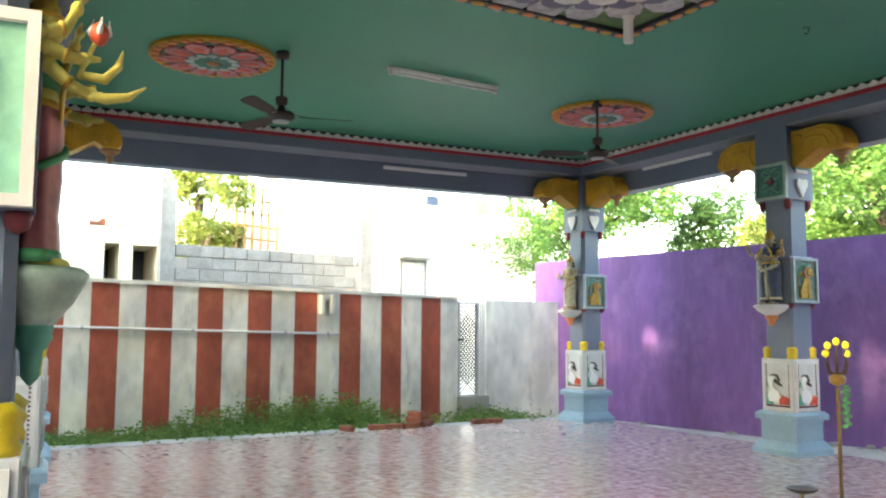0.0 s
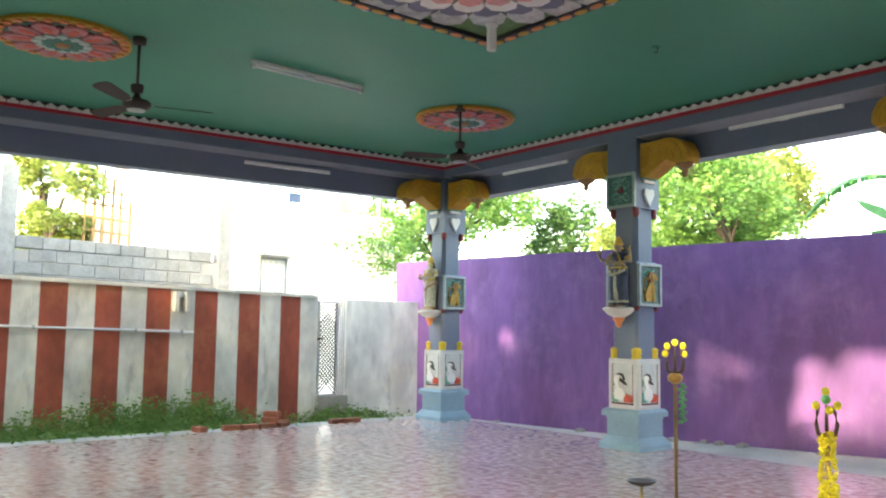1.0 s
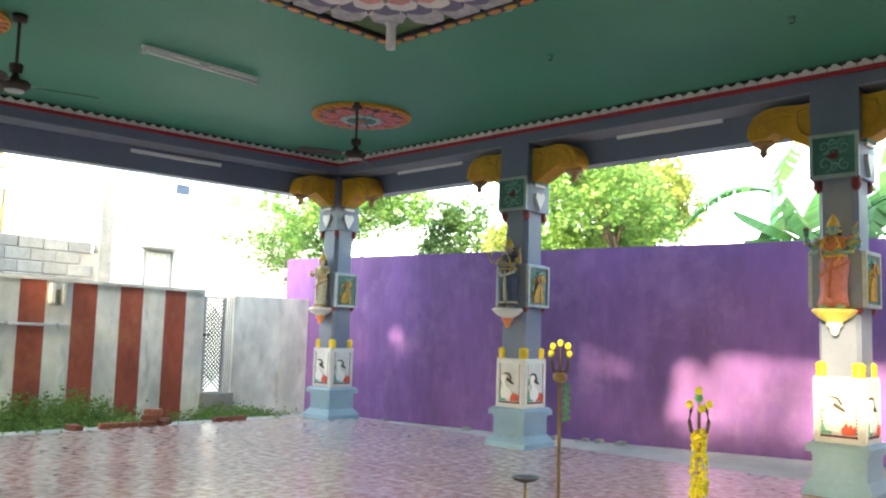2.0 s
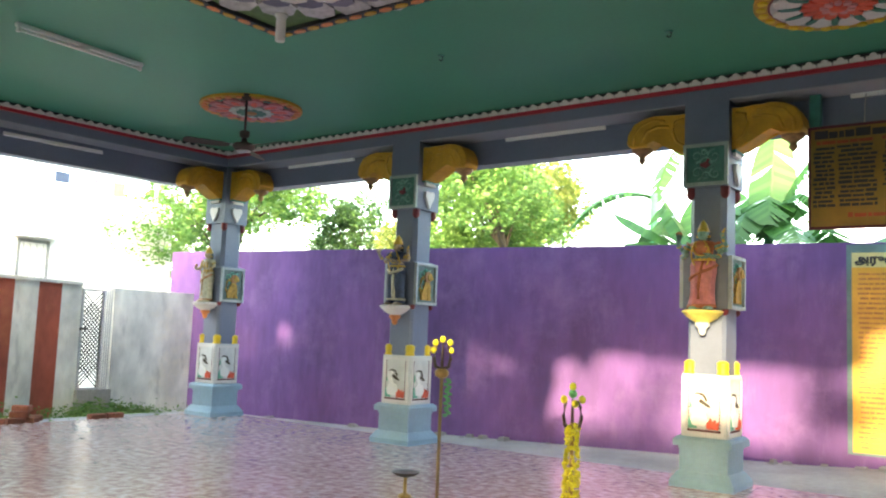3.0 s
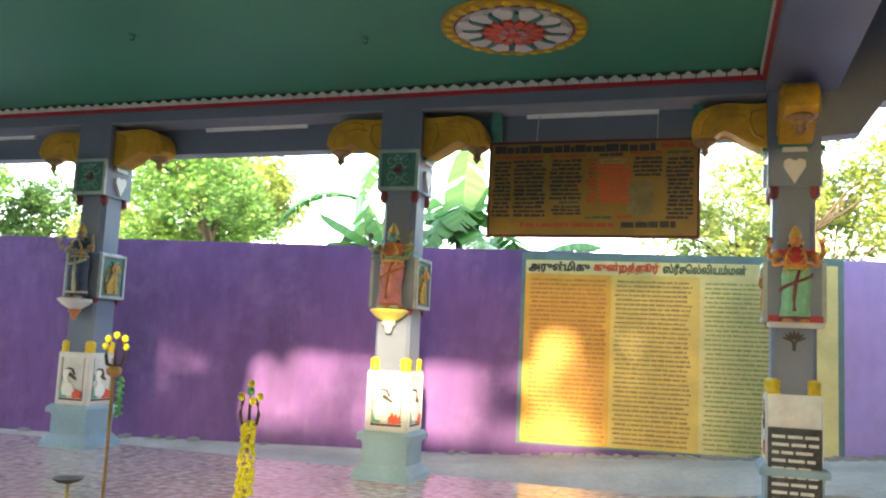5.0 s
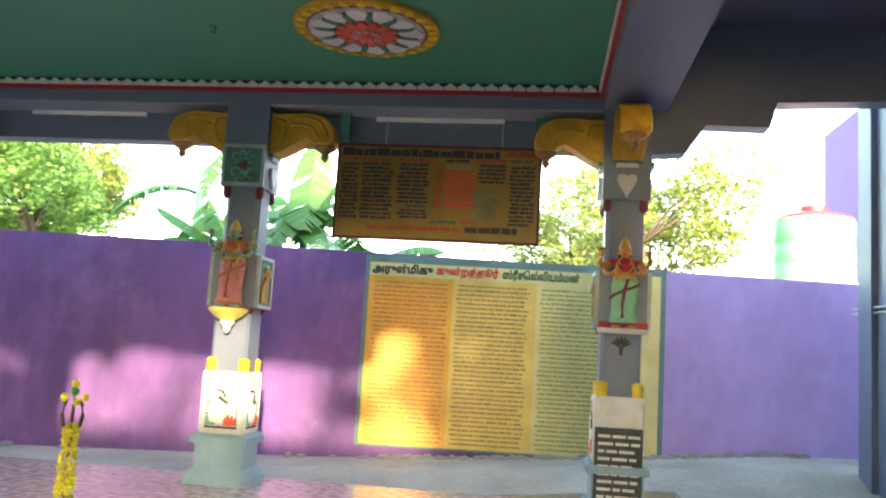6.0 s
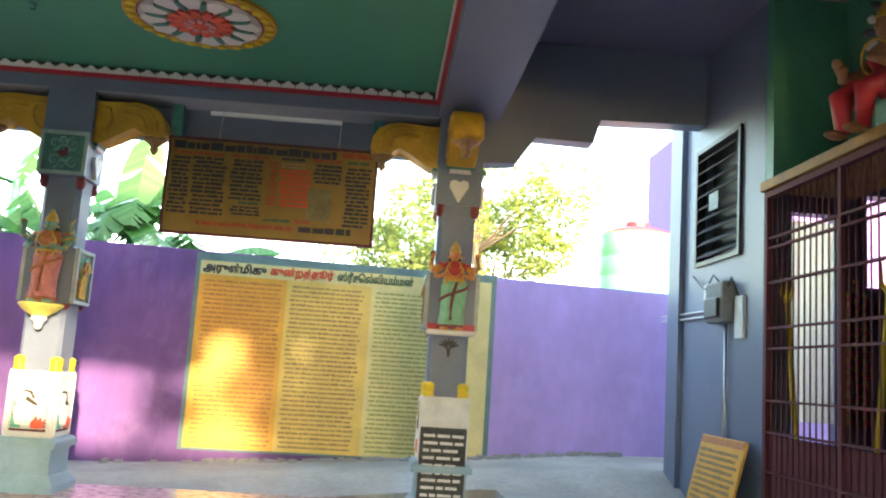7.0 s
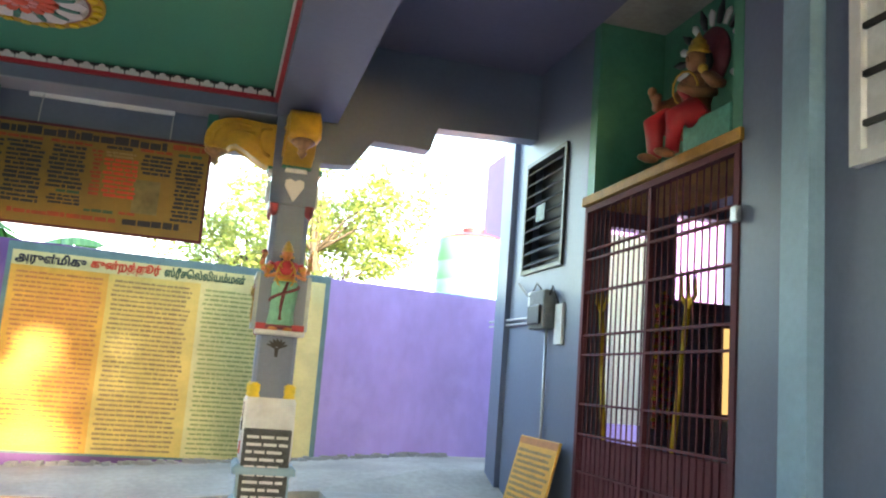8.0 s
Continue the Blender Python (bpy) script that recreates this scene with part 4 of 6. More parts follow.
def petals(parent, name, n, r0, r1, z0, z1, material, fat=0.9, turn=0.0, label=""):
    """A ring of petals, each an object on one shared mesh."""
    bm = bmesh.new()
    w = math.pi / n * fat
    rim = [(r0, 0.45), ((r0 + r1) * 0.5, 1.0), (r0 + (r1 - r0) * 0.85, 0.7), (r1, 0.0)]
    out = [(rr * math.cos(-w * ww), rr * math.sin(-w * ww)) for rr, ww in rim] + [(rr * math.cos(w * ww), rr * math.sin(w * ww)) for rr, ww in rim[-2::-1]]
    prism(bm, out, Matrix.Translation((0, 0, z0)), z1 - z0)
    first = part(name, bm, material, parent, label)
    first.rotation_euler = (0, 0, turn)
    for i in range(1, n):
        o = new(name, first.data)
        o.parent = parent
        o.rotation_euler = (0, 0, turn + 2 * math.pi * i / n)


def rosette(x, y, r, kind, label):
    t = thing("ceiling_rosette", label, "ceiling rosette", pose(x, y, CZ), "rosettes on the ceiling")

    def disc(name, rad, z, material, n=40):
        bm = bmesh.new()
        prism(bm, circle(0, 0, rad, n=n), Matrix.Translation((0, 0, -z)), z + 0.002)
        return part(name, bm, material, t)

    disc("rim", r, 0.030, M_YELLOW)
    disc("rim_line", r * 0.83, 0.034, M_MAROON)
    disc("field", r * 0.80, 0.038, M_RELIEF_DK if kind == 0 else M_PETAL)
    petals(t, "rim_petal", 26, r * 0.85, r * 0.97, -0.044, -0.028, M_ORANGE if kind == 0 else M_BRIGHT, 0.6)
    if kind == 0:
        petals(t, "outer_petal", 10, r * 0.34, r * 0.86, -0.056, -0.034, M_ROSE, 0.92)
        petals(t, "petal_vein", 10, r * 0.40, r * 0.72, -0.060, -0.050, mat_flower, 0.34)
        petals(t, "between_petal", 10, r * 0.40, r * 0.74, -0.052, -0.034, M_MAROON, 0.5, math.pi / 10)
        petals(t, "inner_petal", 12, r * 0.20, r * 0.44, -0.070, -0.034, M_MINT, 1.0, math.pi / 12)
        petals(t, "heart_petal", 12, r * 0.10, r * 0.31, -0.075, -0.034, M_RELIEF_DK, 1.0)
    else:
        petals(t, "outer_petal", 12, r * 0.46, r * 0.79, -0.054, -0.034, M_WHITE, 0.9)
        petals(t, "curled_leaf", 12, r * 0.40, r * 0.70, -0.060, -0.034, M_RELIEF_DK, 0.32, math.pi / 12)
        petals(t, "inner_petal", 14, r * 0.14, r * 0.45, -0.066, -0.034, mat_flower, 0.98, math.pi / 14)
        petals(t, "heart_petal", 9, r * 0.10, r * 0.22, -0.080, -0.034, M_PINK, 0.8)
    bm = bmesh.new()
    lathe(bm, [(r * 0.03, -0.095), (r * 0.09, -0.088), (r * 0.12, -0.07), (r * 0.13, -0.03)], seg=20)
    part("centre_boss", bm, M_SKIN_BROWN if kind == 0 else mat_flower, t, smooth=True)


rosette(1.965, -1.31, 0.565, 0, "round pink, white and yellow flower rosette on the ceiling")
rosette(1.75, -5.61, 0.55, 0, "round pink, white and yellow flower rosette on the ceiling")
rosette(8.06, -1.29, 0.56, 1, "round white and red flower rosette with yellow rim")

# large square centre ornament
t = thing("ceiling_medallion", "large square lotus medallion with painted border on the ceiling", "ceiling medallion", pose(5.35, -4.10, CZ), kind="")
S0 = 1.25
bm = bmesh.new()
for a, b, c, d in ((-S0, S0, S0 - 0.09, S0), (-S0, S0, -S0, -S0 + 0.09), (-S0, -S0 + 0.09, -S0 + 0.09, S0 - 0.09), (S0 - 0.09, S0, -S0 + 0.09, S0 - 0.09)):
    box(bm, a, b, c, d, -0.07, 0.002)
part("border", bm, M_DARK, t, "black square border")
bm = bmesh.new()
for i in range(16):
    u = -S0 + 0.05 + i * (2 * S0 - 0.1) / 16
    for q in range(4):
        mm = Matrix.Rotation(q * math.pi / 2, 4, "Z") @ Matrix.Translation((u + 0.075, S0 - 0.045, -0.078))
        prism(bm, circle(0, 0, 0.062, 0.030, 8), mm, 0.01, i % 2)
tagged(part("beading", bm, [M_YELLOW, M_ORANGE], t, "alternating yellow and orange oval beads"), kind="stuff")
bm = boxes((-S0 + 0.09, S0 - 0.09, -S0 + 0.09, S0 - 0.09, -0.035, 0.002))
part("field", bm, mat("medallion_olive", (0.10, 0.20, 0.06), 0.55, vary=0.3, size=0.1), t)
for n, r0, r1, zz, mm, nm in ((24, 0.90, 1.30, 0.06, M_PETAL, "outer_petal"), (24, 0.74, 1.02, 0.09, M_PORCH, "shadow_petal"), (20, 0.62, 0.88, 0.11, M_WHITE, "white_petal"), (20, 0.42, 0.72, 0.13, M_PINK, "pink_petal"), (16, 0.25, 0.52, 0.15, M_RED, "red_petal")):
    petals(t, nm, n, r0, r1, -zz, -0.03, mm, 1.0)
t = thing("ceiling_pipe", "short white pipe hanging from the ceiling", "pipe", pose(4.485, -3.20, CZ - 0.06))
bm = bmesh.new()
lathe(bm, [(0.035, -0.21), (0.038, -0.205), (0.038, -0.02), (0.05, -0.015), (0.05, 0.0)], seg=14)
part("pipe", bm, M_WHITE, t, smooth=True)


# ---- fans, tube lights ----
def fan(x, y, z, turn, drop):
    f = thing("ceiling_fan", "dark brown three-bladed ceiling fan at rest", "ceiling fan", pose(x, y, z, 0, 0, turn), "ceiling fans")
    bm = bmesh.new()
    lathe(bm, [(0.008, -0.07), (0.055, -0.06), (0.06, -0.005), (0.03, 0.0)], seg=14)
    part("canopy", bm, M_BROWN, f, smooth=True)
    bm = bmesh.new()
    lathe(bm, [(0.013, -drop), (0.013, -0.05)], seg=8)
    part("down_rod", bm, M_BROWN, f, smooth=True)
    bm = bmesh.new()
    lathe(bm, [(0.02, -0.055), (0.048, -0.045), (0.055, 0.005), (0.05, 0.02), (0.016, 0.03)], at=(0, 0, -drop), seg=14)
    part("lower_canopy", bm, M_BROWN, f, smooth=True)
    bm = bmesh.new()
    lathe(bm, [(0.05, -0.195), (0.085, -0.188), (0.115, -0.165), (0.12, -0.135), (0.10, -0.115), (0.06, -0.105), (0.035, -0.09), (0.022, -0.05)], at=(0, 0, -drop), seg=20)
    mo = part("motor", bm, M_BROWN, f, smooth=True)
    bm = bmesh.new()
    lathe(bm, [(0.03, -0.206), (0.07, -0.202), (0.075, -0.192)], at=(0, 0, -drop), seg=18)
    part("bottom_cap", bm, M_STEEL, mo, smooth=True)
    for k in range(3):
        mm = Matrix.Rotation(k * 2 * math.pi / 3, 4, "Z") @ Matrix.Translation((0, 0, -drop - 0.15)) @ Matrix.Rotation(radians(14), 4, "X")
        bm = bmesh.new()
        prism(bm, [(0.15, -0.035), (0.24, -0.058), (0.58, -0.072), (0.62, -0.055), (0.63, 0.0), (0.61, 0.055), (0.56, 0.066), (0.24, 0.055), (0.15, 0.03)], mm, 0.006)
        bl = part("blade", bm, M_BROWN, f)
        bm = bmesh.new()
        prism(bm, [(0.05, -0.02), (0.22, -0.03), (0.22, 0.03), (0.05, 0.02)], mm @ Matrix.Translation((0, 0, 0.007)), 0.006)
        part("blade_iron", bm, M_STEEL, bl)


fan(2.17, -5.11, CZ, -45, 0.43)
fan(2.32, -1.68, CZ, 3, 0.42)


def tube_light(m, length=1.23):
    t = thing("tube_light", "unlit white fluorescent tube light in a metal batten", "tube light", m, "tube lights")
    h = length / 2
    bm = boxes((-h, h, -0.022, 0.022, -0.035, 0.0))
    part("batten", bevelled(bm, 0.004), M_HOUSE, t)
    bm = bmesh.new()
    sweep(bm, [(-h + 0.03, 0, -0.058), (h - 0.03, 0, -0.058)], 0.014, seg=10)
    part("tube", bm, M_TUBE, t, smooth=True)
    for sx in (-1, 1):
        bm = boxes((sx * (h - 0.022) - 0.012, sx * (h - 0.022) + 0.012, -0.016, 0.016, -0.078, -0.034))
        part("end_cap", bm, M_WHITE, t)
    bm = boxes((-0.05, 0.05, -0.026, 0.026, -0.055, -0.03))
    part("starter", bm, M_PANEL, t)


for x in (1.28, 4.86, 8.44):
    tube_light(pose(x, row_y(x) + 0.125, 3.475, 90, 0, -1))
tube_light(WEST @ pose(-0.325, -2.30, 3.42, 90, 0, 90))
tube_light(pose(2.265, -3.52, CZ, 0, 0, 92))

# ceiling hooks
for x, y in ((4.89, -1.68), (6.82, -1.26)):
    t = thing("ceiling_hook", "small dark iron hook set in the ceiling", "hook", pose(x, y, CZ), "ceiling hooks")
    bm = bmesh.new()
    lathe(bm, [(0.030, -0.010), (0.034, 0.0)], seg=12)
    part("rose", bm, M_RELIEF_DK, t)
    bm = bmesh.new()
    sweep(bm, [(0.018 * math.sin(a), 0, -0.028 + 0.022 * math.cos(a)) for a in [k * 0.5 for k in range(10)]], 0.005, seg=6)
    part("hook", bm, M_DARK, t, smooth=True)


# ---- sign painted on the boundary wall ----
WALL_TURN = math.degrees(math.atan(0.069))
rng = random.Random(11)


def writing_bars(bm, x0, x1, zt, zb, rows, y, rng, thick=0.5, fill=0.9, mi=0, cols=None):
    """Rows of broken bars standing for unreadable writing."""
    step = (zt - zb) / rows
    for r in range(rows):
        z = zt - (r + 1) * step
        x = x0 + rng.uniform(0, 0.03)
        end = x1 - rng.uniform(0, (x1 - x0) * (1 - fill))
        while x < end - 0.02:
            w = rng.uniform(0.03, 0.12)
            h = step * thick * rng.uniform(0.8, 1.15)
            box(bm, x, min(x + w, end), y - 0.003, y + 0.002, z + step * 0.2, z + step * 0.2 + h, mi=mi if cols is None else rng.choice(cols))
            x += w + rng.uniform(0.005, 0.014)


def lettering(text, x0, width, z0, height, y, material, parent, name="lettering"):
    """Raised letters in the built-in font, fitted to a width and height, facing -y."""
    cu = bpy.data.curves.new(name, "FONT")
    cu.body, cu.size, cu.extrude, cu.bevel_depth, cu.bevel_resolution = text, 1.0, 0.01, 0.05, 0
    tmp = bpy.data.objects.new(name, cu)
    scene.collection.objects.link(tmp)
    me = bpy.data.meshes.new_from_object(tmp.evaluated_get(bpy.context.evaluated_depsgraph_get()))
    bpy.data.objects.remove(tmp)
    co = np.empty(len(me.vertices) * 3)
    me.vertices.foreach_get("co", co)
    co = co.reshape(-1, 3)
    lo, hi = co.min(0), co.max(0)
    out = np.empty_like(co)
    out[:, 0] = x0 + (co[:, 0] - lo[0]) / (hi[0] - lo[0]) * width
    out[:, 2] = z0 + (co[:, 1] - lo[1]) / (hi[1] - lo[1]) * height
    out[:, 1] = y - (co[:, 2] - lo[2]) / (hi[2] - lo[2]) * 0.004
    me.vertices.foreach_set("co", out.ravel())
    me.materials.append(material)
    ob = new(name, me)
    ob.parent = parent
    return ob


M_SIGN_A = mat("sign_amber_paint", (0.74, 0.38, 0.055), 0.5, vary=0.14, size=0.3)
M_SIGN_B = mat("sign_cream_paint", (0.72, 0.52, 0.14), 0.5, vary=0.14, size=0.3)
M_SIGN_C = mat("sign_pale_paint", (0.70, 0.61, 0.28), 0.5, vary=0.14, size=0.3)
M_SIGN_EDGE = mat("sign_grey_green", (0.13, 0.22, 0.22), 0.6, vary=0.2, size=0.2)
M_INK_RED = mat("ink_red_brown", (0.52, 0.20, 0.06), 0.6, vary=0.2, size=0.1)
M_INK_BROWN = mat("ink_brown", (0.34, 0.22, 0.09), 0.6, vary=0.2, size=0.1)
M_INK_GREEN = mat("ink_olive", (0.33, 0.36, 0.12), 0.6, vary=0.2, size=0.1)
M_INK_RUST = mat("ink_rust", (0.36, 0.06, 0.015), 0.6, vary=0.2, size=0.1)
M_INK_BLACK = mat("ink_black", (0.03, 0.025, 0.03), 0.6, vary=0.2, size=0.1)
M_INK_SCARLET = mat("ink_scarlet", (0.65, 0.06, 0.02), 0.6, vary=0.15, size=0.1)
M_INK_TEAL = mat("ink_dark_green", (0.05, 0.10, 0.05), 0.6, vary=0.15, size=0.1)
sg = thing("wall_sign", "large cream and amber painted donor list on the purple wall", "sign", pose(7.44, purple_y(7.44) - 0.004, 0, 0, 0, WALL_TURN))
part("border", boxes((0.0, 3.44, -0.010, 0.0, 0.20, 2.372)), M_SIGN_EDGE, sg, "grey-green painted border")
for k, (a, b, mm) in enumerate(((0.05, 1.02, M_SIGN_A), (1.02, 1.98, M_SIGN_B), (1.98, 3.38, M_SIGN_C))):
    part("column_panel", boxes((a, b, -0.016, -0.008, 0.225, 2.13)), mm, sg)
part("header_panel", boxes((0.05, 3.38, -0.017, -0.008, 2.13, 2.285)), M_SIGN_C, sg)
for a, b, mm, fl in ((0.10, 0.98, M_INK_RED, 0.97), (1.06, 1.90, M_INK_BROWN, 0.93), (2.02, 2.86, M_INK_GREEN, 0.93)):
    bm = bmesh.new()
    writing_bars(bm, a, b, 2.09, 0.26, 36, -0.0165, rng, 0.42, fl)
    tagged(part("writing", bm, mm, sg), kind="stuff")
lettering("அருள்மிகு", 0.08, 0.70, 2.138, 0.140, -0.0172, M_INK_BLACK, sg)
lettering("குன்றத்தூர்", 0.82, 0.72, 2.138, 0.140, -0.0172, M_INK_SCARLET, sg)
lettering("ஸ்ரீசெல்லியம்மன்", 1.58, 0.88, 2.138, 0.140, -0.0172, M_INK_TEAL, sg)

# hanging yellow board under the beam
hb = thing("hanging_board", "yellow painted notice board with dense dark writing hung from the beam", "notice board", pose(0, 0.285, 0))
bm = boxes((7.52, 9.405, -0.012, 0.012, 2.315, 3.18))
part("panel", bm, mat("board_mustard", (0.25, 0.14, 0.018), 0.45, vary=0.15, size=0.25), hb)
bm = boxes((7.50, 9.425, -0.02, 0.02, 2.295, 2.318), (7.50, 9.425, -0.02, 0.02, 3.178, 3.20), (7.50, 7.523, -0.02, 0.02, 2.318, 3.178), (9.402, 9.425, -0.02, 0.02, 2.318, 3.178))
part("frame", bm, M_IRON, hb, "dark narrow board frame")
bm = bmesh.new()
writing_bars(bm, 7.545, 9.06, 3.16, 3.07, 1, -0.014, rng, 0.72, 1.0)
tagged(part("title", bm, M_INK_BLACK, hb), kind="stuff")
for a, b, mm, zt, zb, n in ((9.08, 9.385, M_INK_RUST, 3.17, 3.10, 1),
                            (7.545, 8.02, M_INK_RUST, 3.07, 3.03, 1), (8.07, 8.42, M_INK_RUST, 3.075, 3.035, 1), (8.52, 8.76, M_INK_BLACK, 3.08, 3.04, 1), (8.80, 9.10, M_INK_RUST, 3.09, 3.05, 1), (9.13, 9.36, M_INK_TEAL, 3.09, 3.05, 1),
                            (7.535, 7.72, M_INK_BLACK, 3.02, 2.48, 14), (7.735, 8.05, M_INK_BLACK, 3.03, 2.48, 14), (8.08, 8.385, M_INK_BLACK, 3.03, 2.64, 10), (8.15, 8.385, M_INK_TEAL, 2.64, 2.60, 1), (8.10, 8.385, M_INK_BLACK, 2.595, 2.50, 3),
                            (8.42, 8.52, M_INK_RUST, 3.03, 2.61, 11), (8.53, 8.80, M_INK_BROWN, 3.03, 2.97, 2), (8.53, 8.82, M_INK_SCARLET, 2.97, 2.61, 9), (8.40, 8.66, M_INK_TEAL, 2.50, 2.46, 1), (8.68, 8.84, M_INK_RUST, 2.505, 2.465, 1),
                            (8.83, 9.10, M_INK_BLACK, 3.04, 2.85, 5), (9.13, 9.37, M_INK_BLACK, 3.03, 2.46, 15), (7.80, 8.70, M_INK_RUST, 2.44, 2.38, 1), (8.72, 9.25, M_INK_BLACK, 2.46, 2.37, 1)):
    bm = bmesh.new()
    writing_bars(bm, a, b, zt, zb, n, -0.014, rng, 0.62, 0.95)
    tagged(part("writing", bm, mm, hb), kind="stuff")
bm = boxes((8.80, 9.02, -0.0145, -0.012, 2.50, 2.80))
part("patch", bm, mat("board_grey_patch", (0.21, 0.16, 0.06), 0.5, vary=0.3, size=0.1), hb, "dull grey painted-over patch")
for x in (7.56, 9.40):
    bm = boxes((x - 0.045, x + 0.045, -0.03, 0.05, 3.20, 3.495))
    part("hanger", bm, M_RELIEF_DK, hb, "dull green hanging bracket")
for x in (7.95, 9.05):
    bm = bmesh.new()
    sweep(bm, [(x, 0, 3.20), (x, 0.03, 3.36), (x, 0.09, 3.49)], 0.006, seg=5)
    part("wire", bm, M_STEEL, hb)


# ---- floor-standing ritual things ----
def lemon_cluster(parent, spots, r=0.027):
    for x, y, z in spots:
        bm = bmesh.new()
        ball(bm, (x, y, z), r, squash=(1, 1, 1.12), seg=12)
        part("lemon", bm, M_LEMON, parent, smooth=True)


def trident_head(bm, z):
    for sx in (-1, 1):
        sweep(bm, [(0, 0, z), (sx * 0.05, 0, z + 0.02), (sx * 0.062, 0, z + 0.08), (sx * 0.052, 0, z + 0.15), (sx * 0.038, 0, z + 0.19)], [0.012, 0.014, 0.013, 0.011, 0.004], seg=7)
    sweep(bm, [(0, 0, z - 0.02), (0, 0, z + 0.12), (0, 0, z + 0.22)], [0.013, 0.011, 0.004], seg=7)


tr = thing("trident", "tall brass trident with lemons spiked on its points", "trident", pose(5.43, -2.22, 0, 0, 0, 35), "tridents on the hall floor")
bm = bmesh.new()
sweep(bm, [(0, 0, 0), (0, 0, 0.96)], 0.013, seg=8)
part("pole", bm, M_BAMBOO, tr, smooth=True)
bm = bmesh.new()
lathe(bm, [(0.02, 0.93), (0.05, 0.95), (0.055, 0.985), (0.03, 1.005)], seg=12)
part("collar", bm, M_BRASS, tr, smooth=True)
bm = bmesh.new()
trident_head(bm, 1.0)
part("trident_head", bm, M_BROWN, tr, "dark iron trident head", smooth=True)
lemon_cluster(tr, [(-0.055, 0, 1.200), (0.058, 0, 1.205), (0, 0, 1.228), (-0.070, -0.01, 1.145), (0.066, 0.01, 1.145)], 0.024)
bm = bmesh.new()
for k in range(16):
    ball(bm, (0.05 + 0.015 * math.sin(k * 2.4), 0.04, 0.92 - k * 0.018), 0.015, squash=(1.3, 0.5, 0.9), seg=6)
part("leaf_string", bm, M_LEAFGREEN, tr, "string of dry green leaves")
bm = bmesh.new()
lathe(bm, [(0.07, 0.0), (0.07, 0.015), (0.02, 0.03)], seg=14)
part("foot", bm, M_BRASS, tr)

tr = thing("trident", "short trident wound with a yellow flower garland", "trident", pose(6.54, -2.20, 0, 0, 0, 20), "tridents on the hall floor")
bm = bmesh.new()
sweep(bm, [(0, 0, 0), (0, 0, 0.70)], 0.014, seg=8)
part("pole", bm, M_BRASS, tr, smooth=True)
bm = bmesh.new()
trident_head(bm, 0.66)
part("trident_head", bm, M_BROWN, tr, "dark iron trident head", smooth=True)
lemon_cluster(tr, [(-0.06, 0, 0.855), (0.065, 0, 0.86), (0, 0, 0.945), (0.02, -0.02, 0.83)], 0.025)
bm = bmesh.new()
ball(bm, (0, 0, 0.895), 0.03, seg=8)
part("chilli", bm, M_LEAFGREEN, tr, "green chilli between lemons")
bm = bmesh.new()
rg = random.Random(3)
for k in range(230):
    a, z = rg.uniform(0, 6.28), rg.uniform(0.03, 0.70)
    r = 0.03 + 0.025 * (0.7 - z) / 0.7 + rg.uniform(0, 0.012)
    ball(bm, (r * math.cos(a), r * math.sin(a), z), rg.uniform(0.013, 0.019), squash=(1, 1, 0.8), seg=6)
tagged(part("garland", bm, mat("garland_petals", (0.74, 0.66, 0.04), 0.6, vary=0.3, size=0.03), tr, "dense yellow flower garland", smooth=True), kind="stuff")

lp = thing("oil_lamp", "small dark brass oil lamp on a thin stem", "oil lamp", pose(5.12, -2.22, 0))
bm = bmesh.new()
lathe(bm, [(0.055, 0), (0.05, 0.02), (0.015, 0.035), (0.012, 0.14), (0.02, 0.15)], seg=14)
part("stem", bm, M_BRASS, lp, smooth=True)
bm = bmesh.new()
lathe(bm, [(0.02, 0.15), (0.075, 0.165), (0.105, 0.185), (0.11, 0.195), (0.095, 0.19), (0.06, 0.175), (0.005, 0.17)], seg=20)
part("dish", bm, M_BROWN, lp, "blackened oil dish", smooth=True)

# ---- along the striped wall ----
wp = thing("water_pipe", "thin grey water pipe fixed along the striped wall", "pipe", pose(WX + 0.03, 0, 0))
bm = bmesh.new()
sweep(bm, [(0, -8.9, 1.34), (0, -6.3, 1.297), (0, -4.4, 1.25), (0, -2.57, 1.212)], 0.017, seg=8)
part("tube", bm, M_WHITE, wp, smooth=True)
for y in (-7.6, -6.1, -4.7, -3.4, -2.75):
    bm = boxes((-0.032, 0.022, y - 0.015, y + 0.015, 1.212 + (-2.57 - y) * 0.0205 - 0.024, 1.212 + (-2.57 - y) * 0.0205 + 0.024))
    part("clip", bm, M_STEEL, wp)
tp = thing("wall_bracket", "broken pale concrete bracket on the striped wall", "bracket", pose(WX + 0.002, -2.78, 1.50))
part("stub", bevelled(boxes((0, 0.10, -0.10, -0.05, 0.0, 0.28), (0, 0.10, 0.05, 0.10, 0.0, 0.28), (0, 0.06, -0.05, 0.05, 0.20, 0.26)), 0.006), M_WEATHER, tp)

